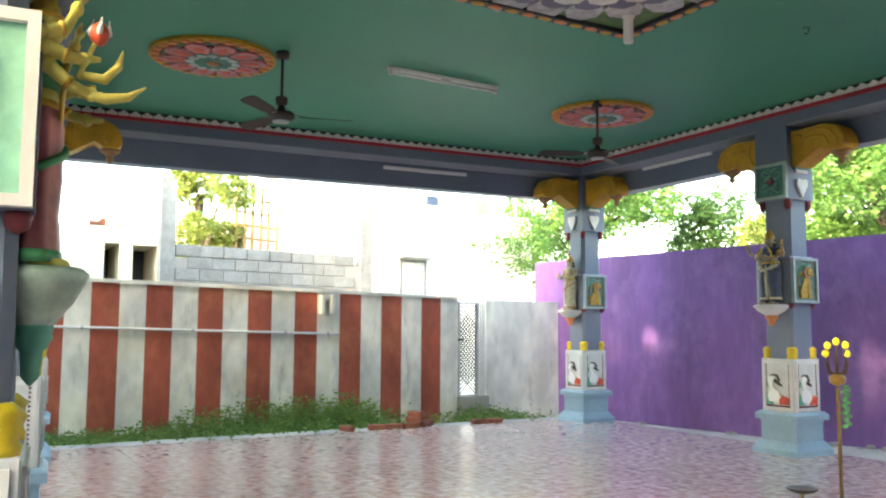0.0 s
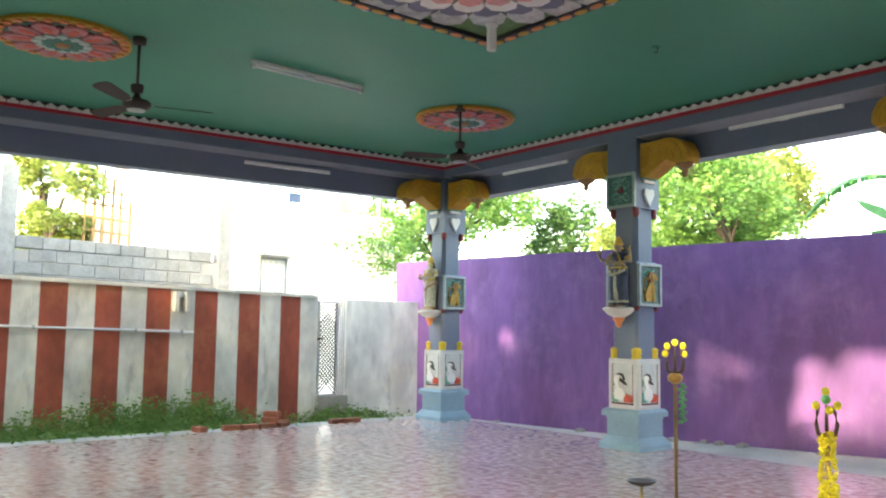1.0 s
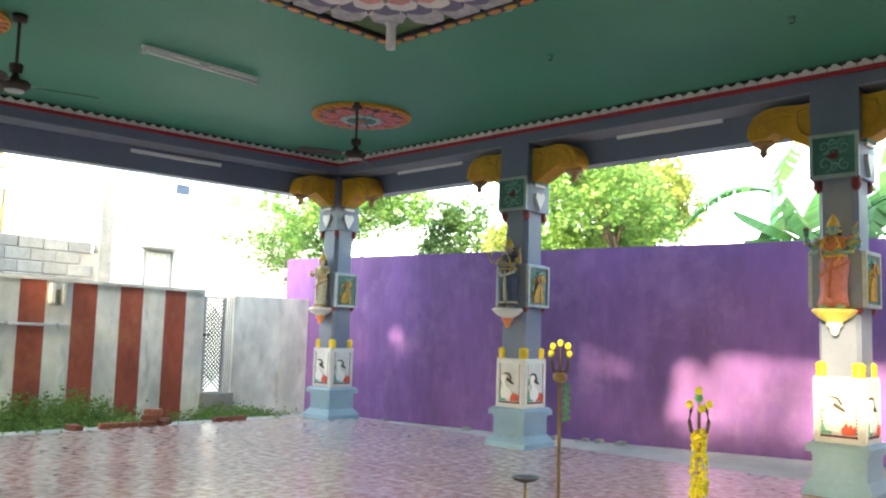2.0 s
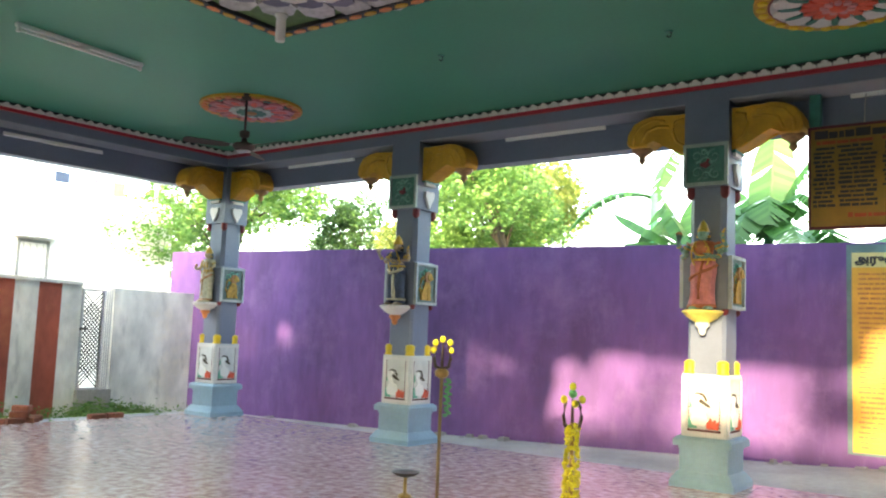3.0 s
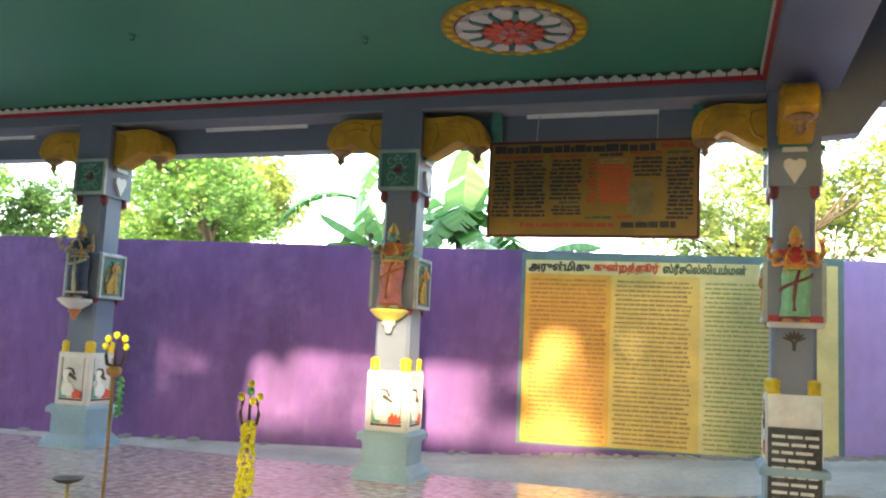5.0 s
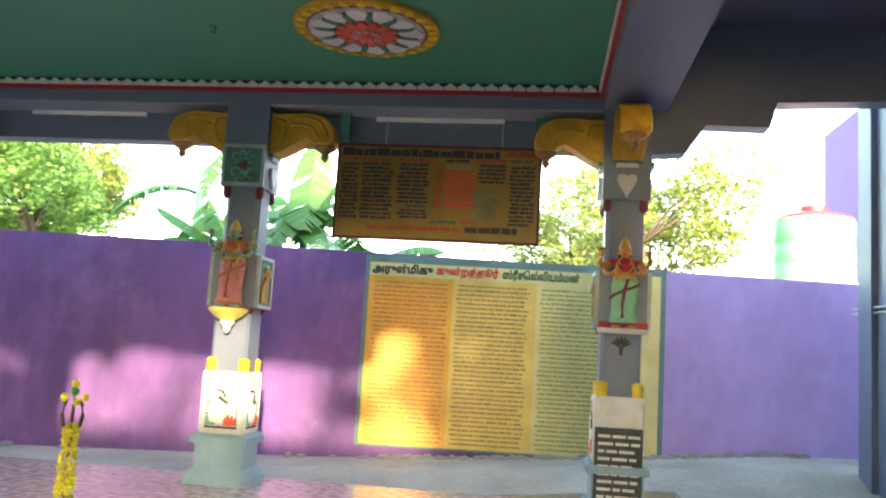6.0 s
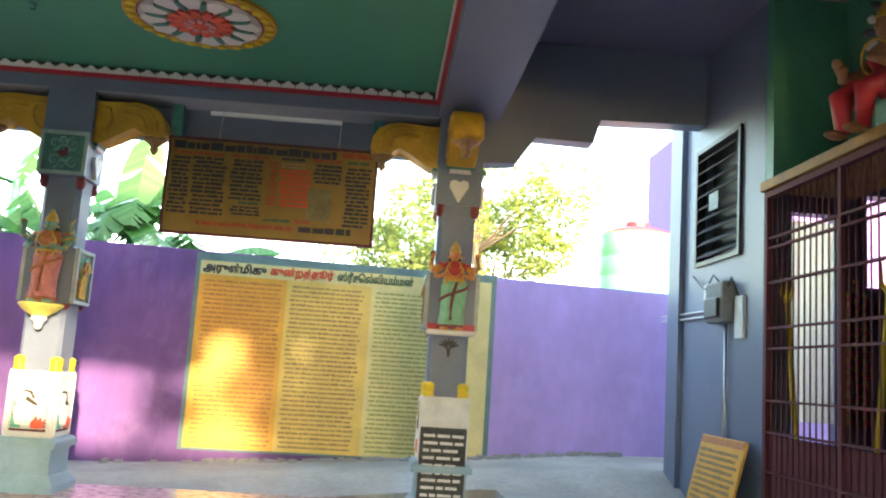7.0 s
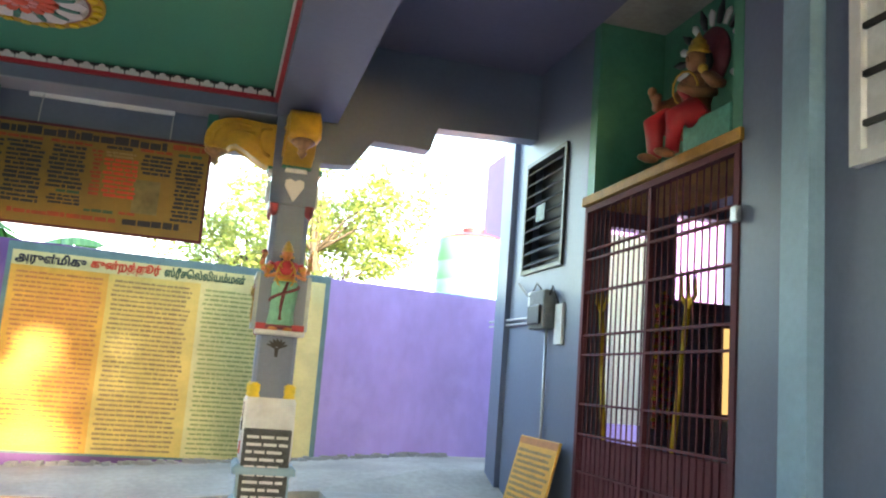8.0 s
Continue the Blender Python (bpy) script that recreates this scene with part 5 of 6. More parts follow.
gt = thing("mesh_gate", "closed grey diamond-mesh metal gate in the compound wall", "gate", pose(WX - 0.025, 0, 0))
Y0, Y1, GZ0, GZ1 = -0.49, 0.01, 0.22, 1.72
part("gate_frame", boxes((-0.02, 0.02, Y0, Y0 + 0.03, GZ0, GZ1), (-0.02, 0.02, Y1 - 0.17, Y1 - 0.14, GZ0, GZ1), (-0.02, 0.02, Y0 + 0.03, Y1 - 0.17, GZ0, GZ0 + 0.03), (-0.02, 0.02, Y0 + 0.03, Y1 - 0.17, GZ1 - 0.03, GZ1)), M_STEEL, gt)
bm = bmesh.new()
for k in range(-5, 27):
    z = GZ0 + 0.03 + k * 0.065
    for d in (1, -1):
        a = [(0.0, Y0 + 0.03, z if d > 0 else z + 0.32), (0.0, Y1 - 0.17, z + 0.32 if d > 0 else z)]
        lo, hi = GZ0 + 0.03, GZ1 - 0.03
        if min(a[0][2], a[1][2]) >= lo and max(a[0][2], a[1][2]) <= hi:
            sweep(bm, a, 0.011, seg=4)
tagged(part("wire_mesh", bm, M_OLDSTEEL, gt), kind="stuff")
for k in range(4):
    part("upright_bar", boxes((-0.008, 0.008, Y1 - 0.12 + k * 0.035, Y1 - 0.108 + k * 0.035, GZ0, GZ1)), M_STEEL, gt)
part("latch", boxes((0.02, 0.05, Y0 - 0.02, Y0 + 0.09, 1.10, 1.14)), M_DARK, gt, "black sliding latch")
part("threshold", boxes((-0.10, 0.10, Y0 - 0.03, Y1 + 0.03, -0.3, 0.22)), M_CEMENT, gt)

# loose bricks at the floor's edge
rg = random.Random(9)
brick_mesh = bpy.data.meshes.new("brick")
bm = boxes((-0.11, 0.11, -0.052, 0.052, 0, 0.07))
bevelled(bm, 0.008)
bm.to_mesh(brick_mesh)
bm.free()
brick_mesh.materials.append(M_BRICK)
for x, y, z, a in ((-0.98, -2.66, 0, 80), (-0.95, -2.42, 0, 92), (-0.93, -2.18, 0, 85), (-0.97, -1.98, 0, 20), (-1.0, -2.10, 0.07, 60), (-1.02, -3.06, 0, 10), (-1.14, -1.85, 0, 70), (-0.92, -1.12, 0, 88), (-0.92, -0.86, 0, 84), (-1.04, -2.05, 0.14, 35)):
    b = new("brick", brick_mesh)
    b.matrix_world = pose(x, y, z - 0.022, 0, 0, a)
    tagged(b, "loose burnt clay brick lying at the floor edge", "brick", "loose bricks by the floor edge")
bm = boxes((-1.26, -0.80, -8.0, 0.55, -0.30, -0.022))
setting("floor_edge", bm, M_CEMENT, "rough soil-covered cement edge of the hall floor", "ground")


# ---- plants ----
def quads(name, co, material, parent=None):
    """Loose quads from an n x 4 x 3 array as one mesh."""
    n = len(co)
    me = bpy.data.meshes.new(name)
    me.from_pydata(co.reshape(-1, 3).tolist(), [], np.arange(n * 4).reshape(n, 4).tolist())
    me.materials.append(material)
    ob = new(name, me)
    ob.parent = parent
    return ob


def leaf_quads(at, size, rs, flat=0.5):
    """Diamond leaves of random turn round the points."""
    n = len(at)
    d = rs.normal(size=(n, 3))
    d /= np.linalg.norm(d, axis=1)[:, None]
    d[:, 2] *= flat
    e = np.cross(d, rs.normal(size=(n, 3)))
    e /= np.linalg.norm(e, axis=1)[:, None]
    s = size * rs.uniform(0.6, 1.3, n)[:, None]
    return np.stack([at - d * s, at + e * s * 0.45, at + d * s, at - e * s * 0.45], 1)


def tree(x, y, height, spread, material, count, label, seed, leaf=0.13, low=0.35, blobs=16, squash=0.8):
    t = thing("tree", label, "tree", pose(x, y, -0.28), "trees beyond the walls")
    rs = np.random.RandomState(seed)
    rg = random.Random(seed)
    bm = bmesh.new()
    tw = height * 0.018 + 0.03
    top = [(rg.uniform(-0.1, 0.1) * k, rg.uniform(-0.1, 0.1) * k, height * 0.75 * k / 4) for k in range(5)]
    sweep(bm, top, [tw * 1.3, tw, tw * 0.8, tw * 0.55, tw * 0.3], seg=8)
    part("trunk", bm, M_BARK, t, smooth=True)
    cen = []
    zc, zr = height * (1 + low) / 2, height * (1 - low) / 2
    for k in range(blobs):
        d = rs.normal(size=3)
        d /= np.linalg.norm(d)
        r = rs.uniform(0.35, 0.85)
        cen.append((d[0] * spread * r, d[1] * spread * r, zc + d[2] * zr * r))
    bm = bmesh.new()
    for c in cen:
        a = top[2 if c[2] < zc else 3]
        mid = [(p + q) / 2 for p, q in zip(a, c)]
        mid[2] += 0.15
        sweep(bm, [a, mid, c], [tw * 0.28, tw * 0.15, 0.008], seg=5)
    tagged(part("branching", bm, M_BARK, t, smooth=True), kind="stuff")
    pts = []
    for c in cen:
        n = count // blobs
        d = rs.normal(size=(n, 3))
        d /= np.linalg.norm(d, axis=1)[:, None]
        r = spread * rs.uniform(0.28, 0.46) * rs.uniform(0.35, 1.0, n)[:, None] ** 0.6
        q = d * r * np.array([1, 1, squash]) + np.array(c)
        # thin out into sprigs
        keep = np.sin(q[:, 0] * 5.1 + seed) * np.sin(q[:, 1] * 4.3) * np.sin(q[:, 2] * 6.0) > -0.25
        pts.append(q[keep])
    tagged(quads("crown", leaf_quads(np.concatenate(pts), leaf, rs), material, t), kind="stuff")
    return t


tree(-9.0, 7.6, 7.5, 2.6, M_LEAF, 24000, "leafy light green tree behind the purple wall", 1, leaf=0.075)
tree(-8.6, 4.9, 5.6, 1.8, M_LEAF, 10000, "leafy light green tree beside the white house", 2, leaf=0.07)
tree(-7.9, 11.5, 6.3, 1.9, M_LEAF_DK, 11000, "darker rounded tree in the distance", 3, leaf=0.08)
tree(-0.1, 6.8, 5.8, 2.1, M_LEAF, 30000, "dense fine-leaved green tree behind the purple wall", 4, leaf=0.06)
tree(-1.7, 10.5, 7.6, 2.1, M_LEAF_YEL, 22000, "yellow-green sunlit tree behind the purple wall", 5, leaf=0.075)
tree(-3.8, 9.4, 5.0, 1.6, M_LEAF_YEL, 9000, "low yellow-green tree behind the purple wall", 6, leaf=0.07)
tree(11.6, 9.6, 7.0, 2.3, M_LEAF_YEL, 21000, "sparse yellow-green tree beside the lane", 7, leaf=0.065)
tree(9.9, 12.5, 6.2, 1.8, M_LEAF_YEL, 15000, "sparse yellow-green tree beside the lane", 8, leaf=0.065)
tree(-12.6, -1.9, 6.2, 1.4, M_LEAF_YEL, 11000, "bushy yellow-green tree behind the block wall", 9, leaf=0.08)
# unseen trees added behind the hall to break up the low sunlight
tree(13.7, -14.0, 7.0, 1.1, M_LEAF_DK, 900, "unseen thin sparse tree added behind the hall to dapple the sun", 31, leaf=0.17, low=0.45, blobs=12)
tree(10.3, -14.0, 6.6, 1.5, M_LEAF_DK, 170, "unseen thin sparse tree added behind the hall to dapple the sun", 32, leaf=0.15, low=0.5, blobs=14)
tree(6.0, -13.9, 6.2, 2.3, M_LEAF_DK, 15000, "unseen dense dark tree added behind the hall to block the sun", 21, leaf=0.17, low=0.3, blobs=26)
tree(1.6, -14.4, 8.0, 2.9, M_LEAF_DK, 9000, "unseen dense dark tree added behind the hall to block the sun", 22, leaf=0.17, low=0.25, blobs=28)
tree(-3.6, -14.4, 8.0, 3.0, M_LEAF_DK, 15000, "unseen dense dark tree added behind the hall to block the sun", 23, leaf=0.17, low=0.25, blobs=26)
tree(-8.6, -14.4, 6.2, 3.0, M_LEAF_DK, 15000, "unseen dense dark tree added behind the hall to block the sun", 26, leaf=0.17, low=0.25, blobs=26)
tree(12.2, -14.2, 7.4, 0.46, M_LEAF_DK, 12000, "unseen slender dark tree added behind the hall to block the sun", 24, leaf=0.15, low=0.3)
tree(16.4, -14.2, 6.2, 2.9, M_LEAF_DK, 18000, "unseen dense dark tree added behind the hall to block the sun", 25, leaf=0.17, low=0.25, blobs=28)


def banana_leaf(bm, base, az, length, width, rise, droop, rg, torn=0.13):
    """One arching blade with a midrib, cut into ribbons where it is torn."""
    n = 24
    side = Vector((-math.sin(az), math.cos(az), 0))
    ahead = Vector((math.cos(az), math.sin(az), 0))
    mids = []
    for k in range(n + 1):
        s = k / n
        mids.append(Vector(base) + ahead * (length * (s - 0.25 * droop * s * s)) * math.cos(rise) + Vector((0, 0, length * (math.sin(rise) * s - droop * s * s * 0.9))))
    def half(k):
        s = k / n
        return width * 0.5 * max(0.04, math.sin(math.pi * min(1, 0.08 + s * 0.92)) ** 0.6)
    s_curl = 0.5
    for sgn in (-1, 1):
        for k in range(n):
            tear = rg.random() < torn * 1.6
            sag = -0.25 - s_curl * k / n - (rg.uniform(0.1, 0.5) if tear else 0.0)
            w0, w1 = half(k), half(k + 1) * (rg.uniform(0.7, 1.0) if tear else 1)
            a, b = mids[k], mids[k + 1]
            e0 = a + side * sgn * w0 + Vector((0, 0, sag * w0))
            e1 = b + side * sgn * w1 + Vector((0, 0, sag * w1))
            if tear:
                e0 = e0.lerp(e1, rg.uniform(0.15, 0.5))
            vs = [bm.verts.new(p) for p in (a, b, e1, e0)]
            bm.faces.new(vs if sgn > 0 else vs[::-1])
    sweep(bm, [m - Vector((0, 0, 0.012)) for m in mids], [0.022 * (1.05 - k / n) for k in range(n + 1)], seg=5)


def banana(x, y, z0, stem, leaves, seed, label):
    t = thing("banana_plant", label, "banana plant", pose(x, y, -0.28), "banana plants behind the wall")
    rg = random.Random(seed)
    bm = bmesh.new()
    sweep(bm, [(0, 0, 0), (0.02, 0, stem * 0.5), (0.03, 0.02, stem)], [0.11, 0.09, 0.06], seg=10)
    part("stem", bm, M_LEAFGREEN, t, smooth=True)
    for az, length, width, rise, droop in leaves:
        bm = bmesh.new()
        banana_leaf(bm, (0.03, 0.02, stem - 0.05), radians(az), length, width, radians(rise), droop, rg)
        part("leaf", bm, M_BANANA, t)


banana(6.25, 3.5, 0, 3.0, [(255, 1.7, 0.62, 55, 1.05), (285, 1.9, 0.66, 62, 0.95), (200, 1.5, 0.6, 58, 0.8), (330, 1.6, 0.62, 60, 0.7), (20, 1.7, 0.6, 70, 0.4), (90, 1.9, 0.6, 80, 0.15), (150, 1.5, 0.6, 62, 0.5), (310, 1.4, 0.6, 35, 0.9), (230, 1.3, 0.6, 30, 0.8)], 1, "banana plant with torn arching leaves over the wall")
banana(5.25, 3.7, 0, 2.75, [(185, 1.5, 0.55, 35, 0.15), (170, 1.3, 0.6, 62, 0.15), (265, 1.2, 0.6, 60, 0.9), (225, 1.1, 0.6, 40, 0.9), (300, 1.2, 0.6, 45, 0.8), (95, 1.5, 0.6, 75, 0.3), (200, 1.2, 0.5, 28, 0.35)], 2, "banana plant with broad green leaves over the wall")
banana(7.05, 3.9, 0, 2.7, [(0, 1.9, 0.5, 15, 0.25), (15, 1.6, 0.5, 40, 0.5), (340, 1.7, 0.5, 10, 0.3), (170, 1.2, 0.6, 60, 0.6), (280, 1.2, 0.6, 50, 0.9), (240, 1.3, 0.6, 65, 0.7)], 3, "low banana plant with leaves spread over the wall")
banana(4.35, 4.4, 0, 3.75, [(198, 1.7, 0.36, 22, 0.75), (60, 1.5, 0.5, 70, 0.4)], 4, "tall banana plant with a hanging torn leaf")
banana(4.80, 3.5, 0, 2.35, [(95, 1.35, 0.85, 80, 0.12), (262, 1.0, 0.62, 72, 0.55), (190, 1.1, 0.6, 50, 0.5), (150, 1.0, 0.55, 66, 0.3)], 5, "young banana plant with a broad upright leaf")

# grass and weeds before the striped wall
rs = np.random.RandomState(4)
n = 9000
gx = rs.uniform(WX + 0.03, -0.72, n)
gy = rs.uniform(-8.2, 0.9, n)
clump = 0.5 + 0.5 * np.sin(gy * 2.1 + 0.6) * np.sin(gx * 3.7 + gy)
tall = np.exp(-((gy + 3.4) / 1.5) ** 2) * 0.40 * np.clip((-1.5 - gx) / 0.8, 0.2, 1) + 0.06 + 0.08 * np.exp(-((gy + 0.2) / 0.4) ** 2)
tall = tall * (0.45 + 0.75 * clump) * np.clip((-0.95 - gx) / 0.9, 0.0, 1)
keep = (gy < -1.9) | ((gy > -0.7) & (gy < 0.25)) | (rs.uniform(0, 1, n) < 0.15)
gx, gy, tall = gx[keep], gy[keep], tall[keep]
n = len(gx)
base = np.stack([gx, gy, np.full(n, -0.30)], 1)
lean = rs.normal(size=(n, 3)) * np.array([0.4, 0.4, 0]) + np.array([0, 0, 1.0])
h = ((tall + 0.20) * rs.uniform(0.6, 1.15, n))[:, None]
side = rs.normal(size=(n, 3)) * np.array([1, 1, 0.1])
side /= np.linalg.norm(side, axis=1)[:, None]
blade = np.stack([base - side * 0.008, base + side * 0.008, base + lean * h * 0.6 + side * 0.012, base + lean * h], 1)
lv = leaf_quads(np.repeat(base + lean * h * 0.9, 3, 0) + rs.normal(size=(n * 3, 3)) * 0.05, 0.035, rs, 0.5)
tagged(quads("grass", np.concatenate([blade, lv]), M_GRASS), "low green grass and weeds along the wall", "grass", kind="stuff")

# ---- buildings beyond the walls ----
bw = thing("block_wall", "unplastered grey concrete block wall of a neighbouring plot", "wall", pose(-5.0, 0, 0))
part("core", boxes((-0.20, -0.02, -4.60, -0.90, -0.3, 2.44)), M_MORTAR, bw)
for y in (-4.56, -1.005):
    part("post", boxes((-0.22, 0.012, y - 0.115, y + 0.115, -0.3, 3.74)), M_BLOCK, bw)
block = bpy.data.meshes.new("block")
bm = boxes((-0.21, 0.0, 0.008, 0.395, 0.006, 0.194))
bevelled(bm, 0.008)
bm.to_mesh(block)
bm.free()
block.materials.append(M_BLOCK)
for r in range(5):
    y = -4.44 - (0.2 if r % 2 else 0)
    while y < -1.15:
        if -4.5 < y < -1.5:
            o = new("block", block)
            o.parent = bw
            o.location = (rng.uniform(-0.006, 0.006), y, 1.66 + r * 0.2 - (0.05 * (y + 4.4) / 3.4))
        y += 0.4

nh = thing("white_house", "bright white-washed house with a small barred window", "house", pose(-8.0, 0, 0))
part("wall", boxes((-5, 0, 0.45, 4.9, -0.3, 3.98), (-5, -0.12, 0.45, 4.9, 3.98, 4.06)), M_HOUSE, nh)
wd = part("window", boxes((0.0, 0.04, 1.20, 1.25, 2.0, 2.86), (0.0, 0.04, 1.83, 1.88, 2.0, 2.86), (0.0, 0.04, 1.25, 1.83, 2.80, 2.86)), M_BLOCK, nh)
part("pane", boxes((-0.0, 0.012, 1.25, 1.83, 2.0, 2.80)), M_PANEL, wd)
bm = bmesh.new()
for k in range(4):
    sweep(bm, [(0.03, 1.32 + k * 0.14, 2.02), (0.03, 1.36 + k * 0.14, 2.4), (0.03, 1.32 + k * 0.14, 2.78)], 0.012, seg=5)
part("grille", bm, M_STEEL, wd)
part("sunshade", boxes((0.0, 0.4, 1.1, 2.0, 2.90, 2.95)), M_HOUSE, nh)

cl = thing("clothes_line", "washing hung on a line over the white house roof", "clothes line", pose(-8.3, 0, 0))
bm = bmesh.new()
sweep(bm, [(0, 1.6, 4.47), (0, 3.0, 4.40), (0, 4.6, 4.55)], 0.008, seg=4)
part("line", bm, M_DARK, cl)
for y in (1.6, 4.6):
    part("post", boxes((-0.03, 0.03, y - 0.03, y + 0.03, 3.98, 4.58)), M_STEEL, cl)
for y, w, h, mm in ((2.05, 0.32, 0.22, M_ROBE_BLUE), (3.45, 0.28, 0.34, M_SIGN_B), (4.1, 0.14, 0.36, M_PINK), (2.9, 0.16, 0.12, M_PORCH)):
    part("cloth", boxes((-0.02, 0.02, y, y + w, 4.43 - h, 4.43)), mm, cl)

bh = thing("cream_building", "cream unfinished building with two dark doorways", "building", pose(-8.0, 0, 0))
part("wall", boxes((-4, 0, -9.5, -5.12, -0.3, 3.22), (-4, 0, -4.84, -4.60, -0.3, 3.22), (-4, 0, -4.14, -4.05, -0.3, 3.22), (-4, 0, -5.12, -4.84, 2.90, 3.22), (-4, 0, -4.60, -4.14, 2.88, 3.22)), M_BEIGE, bh)
# solid black blocks stand for the shade inside the two doorways
for a, b in ((-5.12, -4.84), (-4.60, -4.14)):
    part("dark_room", boxes((-3.5, -1.4, a, b, -0.3, 2.88)), M_DARK, bh)
for y in (-5.5, -5.0, -4.72, -4.25):
    part("column_stub", boxes((-0.3, -0.02, y - 0.1, y + 0.1, 3.22, 3.42 if y < -4.8 else 3.6)), M_BEIGE, bh)
part("rubble", bevelled(boxes(*[(-0.5, -0.1, -5.6 + k * 0.2, -5.44 + k * 0.2, 3.22, 3.28 + 0.1 * ((k * 7) % 3) / 2) for k in range(4)]), 0.02), M_BRICK, bh)

sc = thing("bamboo_scaffold", "tied bamboo scaffold against an unfinished wall", "scaffold", pose(-12, 0, 0))
for k in range(6):
    bm = bmesh.new()
    sweep(bm, [(0, -1.50 + k * 0.22, -0.3), (0.05, -1.44 + k * 0.21 + 0.03 * math.sin(k * 3), 5.6 - k * 0.25)], 0.040, seg=6)
    part("upright", bm, M_BAMBOO, sc)
for k in range(9):
    bm = bmesh.new()
    sweep(bm, [(0.03, -1.58, 2.6 + k * 0.33), (0.03, -0.36 - 0.04 * (k % 3), 2.62 + k * 0.33 - 0.1)], 0.032, seg=6)
    part("ledger", bm, M_BAMBOO, sc)
part("wall", boxes((-3.0, -0.2, -1.2, 2.2, -0.3, 4.0)), M_HOUSE, sc)

# neighbours at the lane's end: purple house, low block, green water tank
ph = thing("purple_house", "tall pale purple house beyond the lane", "house", pose(0, 9.0, 0))
part("wall", boxes((16.25, 26, 0.2, 5, -0.3, 7.2)), mat("pale_purple_wash", (0.14, 0.08, 0.29), 0.8, vary=0.12), ph)
part("sunshade", boxes((15.5, 16.5, -0.35, 0.2, 3.93, 4.03)), M_ORANGE, ph, "orange painted sunshade slab")
lb = thing("low_block", "low pale mauve outbuilding with small dark vents", "outbuilding", pose(0, 8.9, 0))
part("wall", boxes((12.9, 16.5, 0, 2.2, -0.3, 3.03)), mat("mauve_wash", (0.50, 0.40, 0.58), 0.8, vary=0.12), lb)
for x in (13.5, 14.15, 14.75):
    part("vent", boxes((x, x + 0.32, -0.02, 0.05, 2.62, 2.9)), M_DARK, lb)
tk = thing("water_tank", "round green plastic water tank with a dark lid", "water tank", pose(14.72, 9.75, 3.03))
bm = bmesh.new()
lathe(bm, [(0.74, 0.0), (0.76, 0.03), (0.76, 0.35), (0.74, 0.37), (0.76, 0.39), (0.76, 0.75), (0.74, 0.77), (0.76, 0.79), (0.76, 1.22), (0.72, 1.28)], seg=32)
part("barrel", bm, mat("tank_green_plastic", (0.10, 0.45, 0.20), 0.45, vary=0.1), tk, smooth=True)
bm = bmesh.new()
lathe(bm, [(0.74, 1.27), (0.72, 1.31), (0.45, 1.40), (0.25, 1.42), (0.25, 1.54), (0.22, 1.56)], seg=28)
part("lid", bm, M_RED, tk, "dull red tank top")

# ---- temple front: window, grille gate, niche and fittings ----
lw = thing("louvre_window", "black metal louvred window in the temple wall", "window", pose(TX, 0, 0))
part("frame", boxes((-0.03, 0.06, -0.44, -0.40, 2.38, 3.54), (-0.03, 0.06, 0.56, 0.60, 2.38, 3.54), (-0.03, 0.06, -0.40, 0.56, 2.38, 2.42), (-0.03, 0.06, -0.40, 0.56, 3.50, 3.54)), M_DARK, lw)
for k in range(9):
    bm = boxes((-0.05, 0.05, -0.40, 0.56, -0.006, 0.006))
    bm.transform(Matrix.Translation((0.01, 0, 2.49 + k * 0.12)) @ Matrix.Rotation(radians(-38), 4, "Y"))
    part("slat", bm, M_DARK, lw)
part("backing", boxes((0.15, 0.17, -0.44, 0.60, 2.38, 3.54)), M_DARK, lw)
part("notice", boxes((-0.065, -0.06, -0.06, 0.16, 2.86, 3.02)), M_SIDE_GROUND, lw, "small dull tag wired to the slats")

gg = thing("grille_gate", "maroon iron grille gate across the temple entrance", "gate", pose(TX + 0.02, 0, 0))
GY0, GY1, GB, GT = -3.12, -0.89, 0.17, 2.82
part("gate_frame", boxes((-0.03, 0.03, GY0, GY0 + 0.05, GB, GT), (-0.03, 0.03, GY1 - 0.05, GY1, GB, GT), (-0.03, 0.03, GY0 + 0.05, GY1 - 0.05, GT - 0.05, GT)), M_IRON, gg)
part("mullion", boxes((-0.02, 0.02, -2.02, -1.98, GB, GT - 0.05)), M_IRON, gg)
for k in range(25):
    y = GY0 + 0.05 + (k + 0.5) * (GY1 - GY0 - 0.1) / 25
    bm = bmesh.new()
    sweep(bm, [(0, y, GB), (0, y, GT - 0.05)], 0.0075, seg=6)
    part("upright_bar", bm, M_IRON, gg)
for z in (0.30, 0.62, 0.92, 1.16, 1.56, 1.72, 2.08, 2.36, 2.44):
    part("cross_bar", boxes((-0.018, 0.018, GY0 + 0.05, GY1 - 0.05, z - 0.008, z + 0.008)), M_IRON, gg)
part("lower_sheet", boxes((0.006, 0.014, GY0 + 0.05, GY1 - 0.05, GB, 0.90)), M_IRON, gg, "maroon sheet metal lower panel")
part("padlock", bevelled(boxes((-0.07, -0.03, -3.16, -3.09, 2.32, 2.42)), 0.008), M_STEEL, gg, "steel hasp and padlock")
